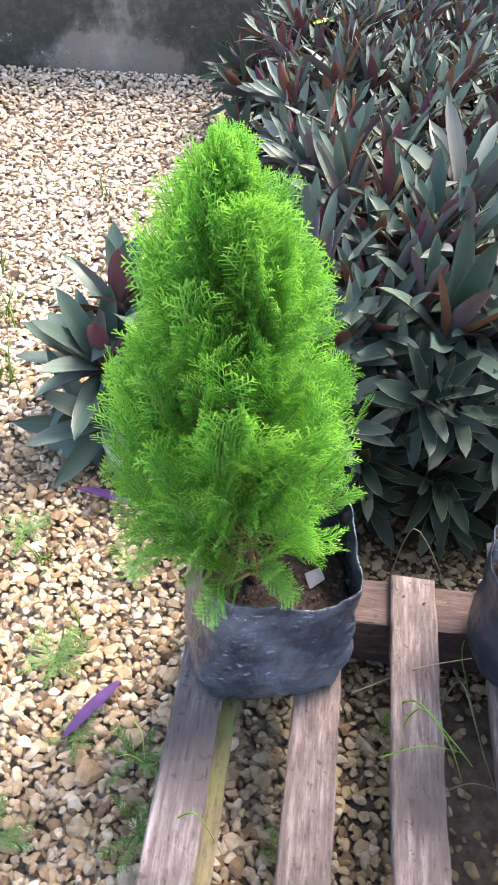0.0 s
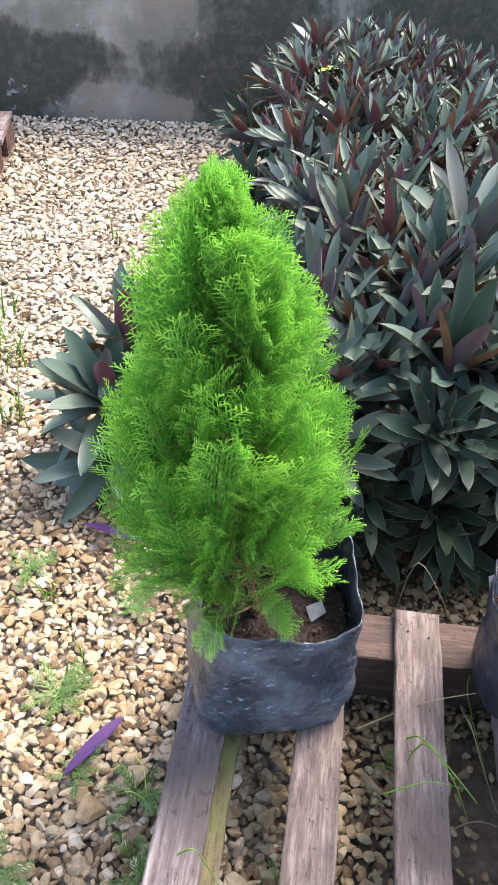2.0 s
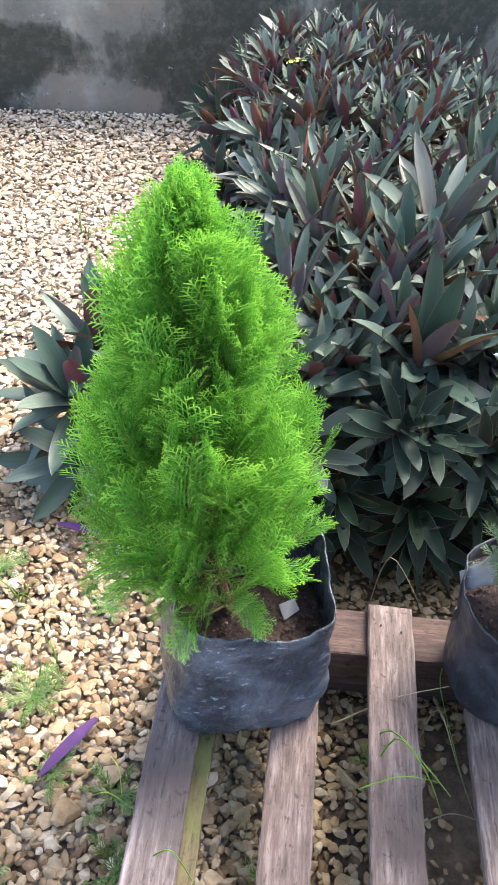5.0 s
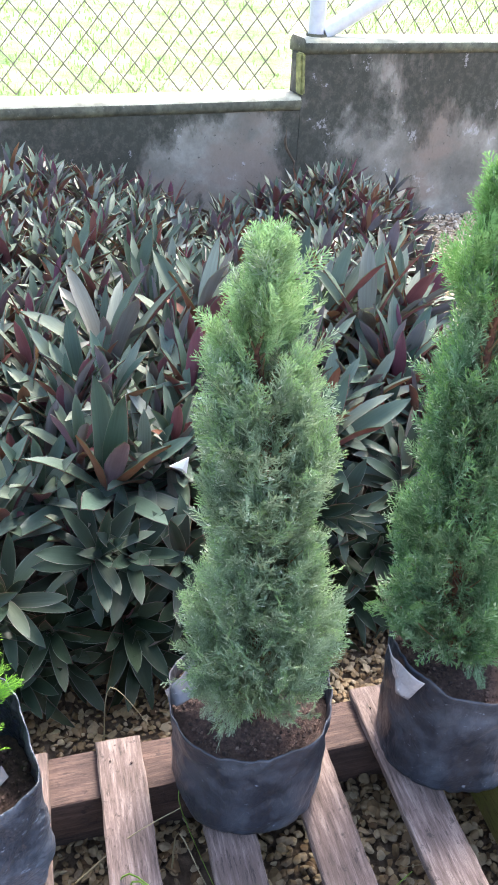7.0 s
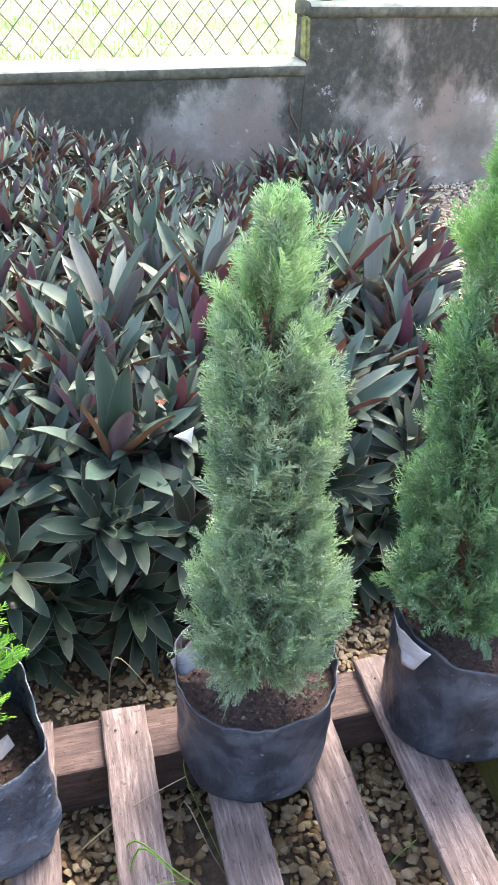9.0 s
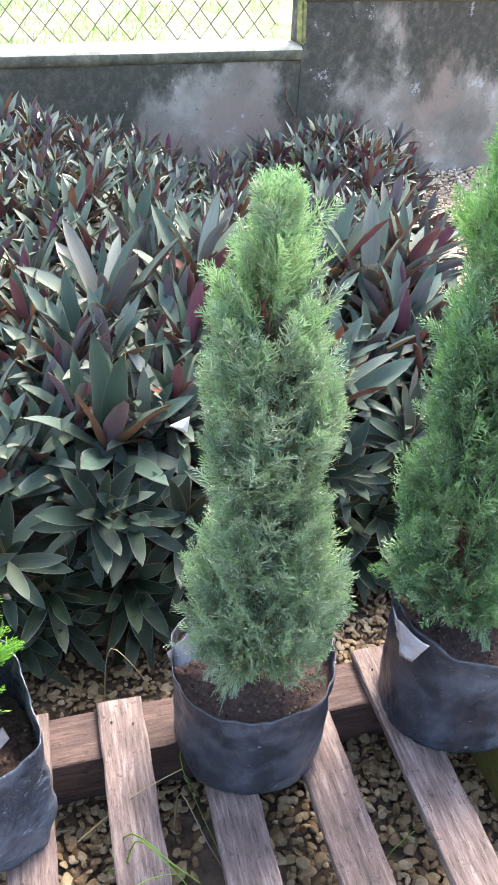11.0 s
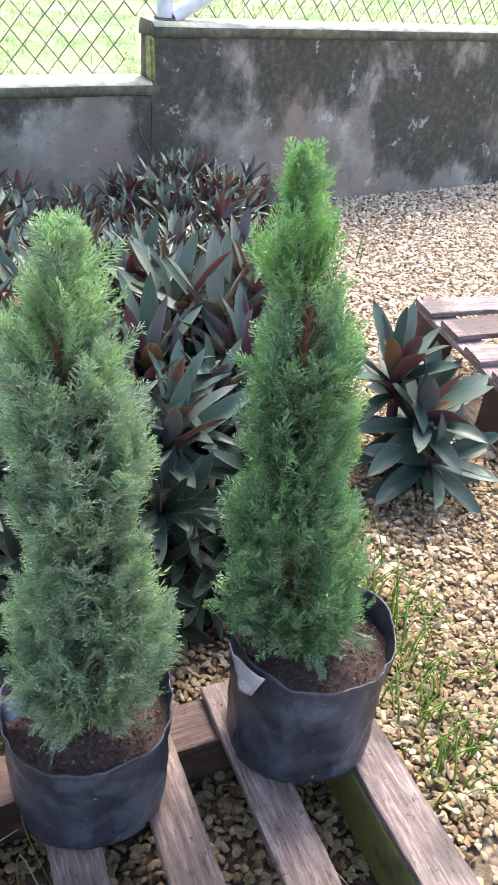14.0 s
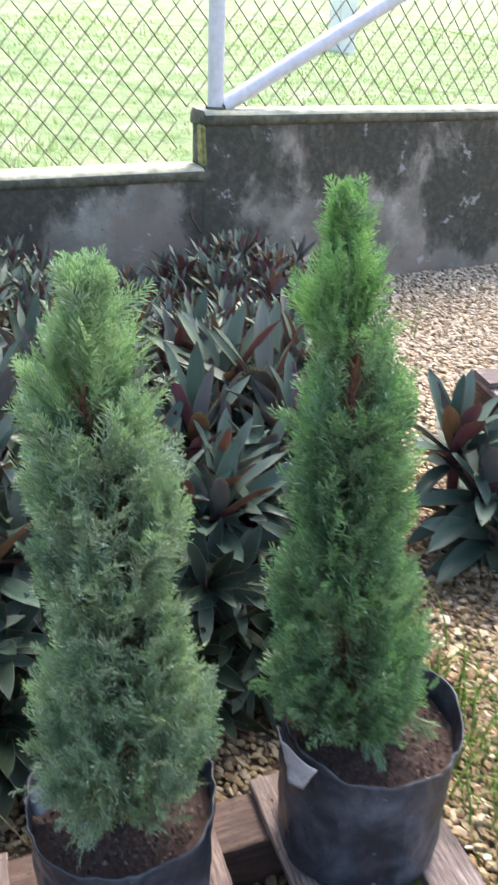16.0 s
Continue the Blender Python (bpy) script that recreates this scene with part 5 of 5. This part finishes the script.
# ---- small things ----
def strip_leaf(name, at, rz, L, W, material, label, category, arch=0.3, tilt=0, roll=0):
    vs, fs = [], []
    n = 10
    for layer in (0, 1):
        for i in range(n + 1):
            t = i / n
            w = W * math.sin(math.pi * min(1, 0.06 + t * 0.94)) ** 0.7 * 0.5 + 0.0006
            z = arch * L * (t * (1 - t)) - layer * 0.0012
            for s in (-1, 0, 1):
                vs.append((t * L, s * w, z + 0.25 * w * abs(s)))
    for layer in (0, 1):
        for i in range(n):
            for j in (0, 1):
                a = layer * (n + 1) * 3 + i * 3 + j
                q = (a, a + 3, a + 4, a + 1)
                fs.append(q[::-1] if layer == 0 else q)
    ob = new(name, mesh_of(name, vs, fs, [material]))
    ob.matrix_basis = pose(*at, roll, tilt, rz)
    return tagged(ob, label, category)


def grass_tuft(at, n, h, seed, label, material=None, spread=0.03, width=0.0027, lean=0.6):
    rng = np.random.default_rng(seed)
    th = thing("grass_tuft", at, label, "grass", "weeds in the gravel")
    for i in range(n):
        a = rng.uniform(0, 6.283)
        L = h * rng.uniform(0.55, 1.1)
        d = np.array([math.cos(a), math.sin(a), 0]) * rng.uniform(0.15, lean)
        p0 = np.array([rng.normal(0, spread), rng.normal(0, spread), -0.01])
        side = np.array([-math.sin(a), math.cos(a), 0]) * width
        vs, fs = [], []
        for k in range(7):
            t = k / 6
            c = p0 + np.array([0, 0, 1]) * L * (t - 0.25 * t * t) + d * L * t * t * 1.3
            w = 1 - t ** 2 * 0.95
            vs += [c - side * w, c + np.array([0, 0, width * 0.5]), c + side * w, c - np.array([0, 0, width * 0.25])]
        for k in range(6):
            for j in range(4):
                fs.append((k * 4 + j, k * 4 + (j + 1) % 4, k * 4 + 4 + (j + 1) % 4, k * 4 + 4 + j))
        part("blade", mesh_of("blade", vs, fs, [material or BLADE]), th)
    return th


def ferny_weed(at, n, size, seed):
    rng = np.random.default_rng(seed)
    th = thing("weed", at, "low feathery green weed spreading between the stones", "weed", "weeds in the gravel")
    for i in range(n):
        a = i * 2.4 + rng.uniform(-0.4, 0.4)
        Q = spray(rng, size * rng.uniform(0.7, 1.1), "cypress")[0]
        B = basis(np.array([math.cos(a), math.sin(a), rng.uniform(0.05, 0.4)]), np.array([-math.sin(a), math.cos(a), 0.2]))
        P = (Q.reshape(-1, 3) * np.array([1.0, 1.0, 1.0])) @ B.T + np.array([0, 0, 0.012])
        tagged(part("sprig", fast_mesh("sprig", P, np.arange(len(P)).reshape(-1, 4), [WEED], False), th), kind="stuff")


def stalk(pts, radius, material, label, name="grass_stalk"):
    v, f = tube(pts, list(np.linspace(radius, radius * 0.35, len(pts))), 5)
    o = Vector(pts[0])
    ob = new(name, mesh_of(name, [Vector(p) - o for p in v], f, [material]))
    ob.location = o
    return tagged(ob, label, "grass")


def curved(pts, n=12):
    """Points on a smooth line through the given ones."""
    p = [Vector(pts[0]), *map(Vector, pts), Vector(pts[-1])]
    out = []
    for k in range(1, len(p) - 2):
        for i in range(n // (len(p) - 3)):
            t = i / (n // (len(p) - 3))
            a, b, c, d_ = p[k - 1:k + 3]
            out.append(0.5 * (2 * b + (c - a) * t + (2 * a - 5 * b + 4 * c - d_) * t * t + (3 * b - a - 3 * c + d_) * t ** 3))
    return [tuple(v) for v in (*out, p[-1])]


build_ground()
build_gravel()
build_wall()
build_fence()
build_field()
build_pallet()
build_side_pallet((2.45, 3.90, 0.075), -12.0, 4.4, "weathered grey-pink pallet with dark blocks lying in the gravel", 7, 1.15, 1.05, 0.222)
build_side_pallet((-1.63, 5.02, 0.155), 0.0, 4.4, "old brown pallet near the wall", 6, 1.2, 0.55, 0.15)

build_conifer("potted_thuja", (0.335, 2.745, 0.165), "bright lime-green thuja in a dusty black grow bag", (0.993, -0.115),
              [(0.395, -0.035, 0.05), (0.415, -0.05, 0.10), (0.45, -0.032, 0.156), (0.471, -0.04, 0.158), (0.531, -0.054, 0.15), (0.589, -0.048, 0.147), (0.642, -0.057, 0.149), (0.683, -0.065, 0.145), (0.738, -0.064, 0.129), (0.766, -0.056, 0.107), (0.798, -0.056, 0.101), (0.838, -0.064, 0.1), (0.876, -0.074, 0.086), (0.907, -0.071, 0.07), (0.93, -0.076, 0.059), (0.944, -0.088, 0.036), (0.962, -0.088, 0.018), (0.983, -0.093, 0.004)],
              "thuja", [THUJA, THUJA_TIP, THUJA_SHADED], 88, 11,
              dict(c=(0.356, 2.730), bottom=0.166, soil=0.303, rim=0.385, hx=0.123, hy=0.104, rot=8, square=4.2, wrinkle=1.3, flare=-0.13, mat=BAG_OLD, label="dusty black polythene grow bag with creases",
                   bumps=[(radians(35), 0.05, 0.7), (radians(170), 0.03, 0.6), (radians(290), -0.015, 0.4)]),
              droop=[(0.245, 2.65, 0.452), (0.275, 2.64, 0.435), (0.345, 2.65, 0.43), (0.20, 2.68, 0.45), (0.18, 2.70, 0.46)])
build_conifer("potted_cypress", (0.80, 2.70, 0.165), "grey-green young cypress in a black grow bag", (0.884, -0.468),
              [(0.398, -0.014, 0.055), (0.424, -0.016, 0.089), (0.454, -0.01, 0.118), (0.51, -0.008, 0.118), (0.564, -0.004, 0.115), (0.605, -0.004, 0.097), (0.644, -0.003, 0.086), (0.69, -0.009, 0.077), (0.725, -0.014, 0.074), (0.76, -0.011, 0.086), (0.802, -0.01, 0.085), (0.833, -0.015, 0.087), (0.878, -0.019, 0.084), (0.907, -0.025, 0.072), (0.935, -0.034, 0.072), (0.963, -0.027, 0.062), (0.996, -0.027, 0.057), (1.028, -0.019, 0.042), (1.059, -0.011, 0.033), (1.077, -0.01, 0.023), (1.095, -0.016, 0.016)],
              "cypress", [CYPRESS, CYPRESS_TIP, CYPRESS_OLD_SHADED], 92, 12,
              dict(c=(0.797, 2.722), bottom=0.166, soil=0.332, taper=0.07, rim=0.362, hx=0.122, hy=0.116, rot=-20, square=2.3, flare=0.05, mat=BAG, label="black polythene grow bag with a folded rim",
                   bumps=[(radians(170), 0.015, 0.35), (radians(40), 0.02, 0.8), (radians(260), -0.012, 0.5)], flap=(176, (0.89, -0.46), ((-0.006, -0.018), (0.036, 0.054), (0.046, -0.020), (0.002, -0.046)), 0.0)),
              bare=((0.86, 0.95), (0.74, 0.79)), droop=[(0.735, 2.665, 0.405), (0.75, 2.66, 0.42), (0.73, 2.68, 0.43)])
build_conifer("potted_cypress", (1.135, 2.673, 0.165), "tall green young cypress in a black grow bag", (0.76, -0.65),
              [(0.398, -0.006, 0.07), (0.432, -0.015, 0.108), (0.465, -0.024, 0.117), (0.52, -0.029, 0.11), (0.584, -0.03, 0.108), (0.645, -0.03, 0.103), (0.683, -0.036, 0.096), (0.724, -0.046, 0.09), (0.757, -0.038, 0.079), (0.809, -0.042, 0.083), (0.874, -0.05, 0.077), (0.922, -0.049, 0.072), (0.952, -0.049, 0.064), (0.979, -0.065, 0.056), (1.008, -0.065, 0.058), (1.036, -0.068, 0.055), (1.062, -0.072, 0.049), (1.08, -0.078, 0.038), (1.096, -0.071, 0.027), (1.115, -0.073, 0.024), (1.138, -0.084, 0.016), (1.154, -0.095, 0.003)],
              "cypress", [CYPRESS_GREEN, GREEN_TIP, CYPRESS_OLD_SHADED], 92, 13,
              dict(c=(1.155, 2.668), bottom=0.166, soil=0.365, taper=0.05, rim=0.398, hx=0.128, hy=0.122, rot=-30, square=2.2, flare=0.04, mat=BAG, label="tall black polythene grow bag with a folded rim",
                   bumps=[(radians(206), 0.016, 0.55), (radians(20), 0.02, 0.7), (radians(280), -0.01, 0.5)], flap=(211, (0.18, -0.98), ((-0.020, 0.006), (0.062, -0.006), (0.036, -0.066), (0.000, -0.040)), 0.006)),
              bare=((0.84, 0.94), (0.50, 0.56)), droop=[(1.12, 2.61, 0.405), (1.18, 2.62, 0.43)])
build_bed()

# fallen leaves and litter
strip_leaf("fallen_leaf", (0.125, 2.752, 0.028), 231, 0.135, 0.020, PURPLE, "long fallen purple leaf on the gravel", "leaf", 0.15)
strip_leaf("fallen_leaf", (0.135, 3.145, 0.045), 158, 0.135, 0.020, PURPLE, "dark purple fallen leaf on the gravel", "leaf", 0.15)
strip_leaf("fallen_leaf", (0.585, 4.60, 0.575), 20, 0.085, 0.035, YELLOW, "small yellow-green leaf lying on the oyster plants", "leaf", 0.3)
vs = [(0, 0, 0), (0.028, 0.004, 0.004), (0.030, 0.022, 0.009), (0.006, 0.026, 0.003), (0.014, 0.013, 0.008)]
vs += [(x, y, z - 0.0008) for x, y, z in vs]
scrap = new("paper_scrap", mesh_of("paper_scrap", vs, [(0, 1, 4), (1, 2, 4), (2, 3, 4), (3, 0, 4), (6, 5, 9), (7, 6, 9), (8, 7, 9), (5, 8, 9), (0, 5, 6, 1), (1, 6, 7, 2), (2, 7, 8, 3), (3, 8, 5, 0)], [PAPER], smooth=False))
scrap.matrix_basis = pose(0.411, 2.724, 0.311, 4, -3, 25)
tagged(scrap, "small torn white paper scrap on the potting soil", "scrap")

for i, (x, y, n, h) in enumerate(((-0.23, 3.75, 16, 0.16), (-0.30, 3.95, 12, 0.14), (-0.20, 3.52, 12, 0.15), (-0.36, 3.62, 12, 0.13), (0.02, 4.35, 5, 0.13), (0.0, 3.98, 4, 0.08), (-0.06, 3.02, 9, 0.07), (0.03, 2.86, 8, 0.06), (1.50, 2.82, 40, 0.20), (1.56, 2.96, 38, 0.22), (1.48, 2.66, 34, 0.16), (1.60, 3.12, 26, 0.18), (1.44, 2.56, 26, 0.14), (1.57, 2.74, 30, 0.10), (1.63, 2.90, 24, 0.09), (1.54, 2.58, 24, 0.08), (2.72, 4.58, 4, 0.2), (0.20, 2.42, 6, 0.06), (1.72, 2.72, 10, 0.09))):
    grass_tuft((x, y, ground_z(x, y)), n, h, 600 + i, "thin green grass growing through the gravel", None, 0.045 if x > 1.4 else 0.03, 0.0029 if x > 1.4 else 0.0027)
for i, (x, y, n, s) in enumerate(((0.01, 2.80, 12, 0.05), (0.16, 2.62, 9, 0.045), (-0.08, 3.08, 9, 0.045), (0.17, 2.50, 9, 0.05), (0.40, 2.46, 9, 0.045), (0.06, 2.66, 7, 0.035), (0.13, 2.98, 7, 0.035), (0.58, 2.66, 7, 0.03), (-0.04, 2.5, 8, 0.05))):
    ferny_weed((x, y, ground_z(x, y) + 0.008), n, s * 1.4, 640 + i)

# dry and green stalks across the pallet
for pts, r, m, label in (
        (((0.505, 2.69, 0.09), (0.59, 2.685, 0.165), (0.67, 2.678, 0.205)), 0.0017, DRY, "dry straw stalk leaning over a slat"),
        (((0.540, 2.58, 0.10), (0.569, 2.593, 0.205), (0.603, 2.545, 0.20), (0.645, 2.533, 0.10)), 0.0019, BLADE, "arching green grass blade over a slat"),
        (((0.510, 2.536, 0.172), (0.570, 2.540, 0.195), (0.628, 2.537, 0.18)), 0.0015, BLADE, "pale green grass blade lying across a slat"),
        (((0.664, 2.70, 0.02), (0.668, 2.68, 0.14), (0.685, 2.60, 0.11), (0.72, 2.555, 0.03)), 0.0016, DRY, "thin brown grass stalk between the slats"),
        (((0.600, 2.526, 0.06), (0.65, 2.522, 0.12), (0.72, 2.521, 0.08)), 0.0014, DRY, "dry stalk between two slats"),
        (((0.225, 2.455, 0.172), (0.25, 2.445, 0.20), (0.285, 2.428, 0.12)), 0.0016, BLADE, "pale grass blade bent over a slat"),
        (((0.152, 2.685, 0.02), (0.168, 2.64, 0.06), (0.173, 2.613, 0.03)), 0.0014, YELLOW, "yellow grass stem on the gravel"),
        (((0.173, 2.611, 0.02), (0.150, 2.617, 0.035), (0.128, 2.621, 0.02)), 0.0013, YELLOW, "yellow grass stem on the gravel"),
        (((0.545, 2.64, 0.10), (0.57, 2.615, 0.19), (0.607, 2.544, 0.205), (0.640, 2.522, 0.17)), 0.0019, BLADE, "bright green grass blade arching over the pallet"),
        (((0.717, 2.823, 0.02), (0.708, 2.78, 0.12), (0.692, 2.737, 0.11), (0.716, 2.60, 0.03)), 0.0017, BLADE, "green stalk beside a grow bag"),
        (((0.925, 2.50, 0.02), (0.94, 2.488, 0.11), (0.960, 2.474, 0.175)), 0.0018, BLADE, "short green blade between the slats"),
        (((0.620, 2.965, 0.02), (0.635, 2.95, 0.20), (0.70, 2.900, 0.11)), 0.0014, DRY, "thin stalk bent in front of the oyster plants"),
        (((0.86, 2.86, 0.02), (0.80, 2.83, 0.12), (0.74, 2.80, 0.17)), 0.0014, DRY, "thin brown grass stalk beside the pallet"),
        (((1.14, 2.42, 0.02), (1.09, 2.50, 0.07), (1.02, 2.56, 0.02)), 0.0015, DRY, "pale curled straw between the slats")):
    stalk(curved(pts), r, m, label)

# a bleached leaf standing in the bed
vs = [(0, 0, 0), (0.037, -0.006, 0.016), (0.036, 0.004, -0.027), (0.022, -0.010, -0.004)]
vs += [(x, y + 0.0016, z) for x, y, z in vs]
pale = new("bleached_leaf", mesh_of("bleached_leaf", vs, [(0, 3, 1), (1, 3, 2), (2, 3, 0), (4, 5, 7), (5, 6, 7), (6, 4, 7), (0, 1, 5, 4), (1, 2, 6, 5), (2, 0, 4, 6)], [WHITEPAINT], smooth=False))
pale.location = (0.826, 3.19, 0.475)
tagged(pale, "bleached white torn leaf among the oyster plants", "leaf")
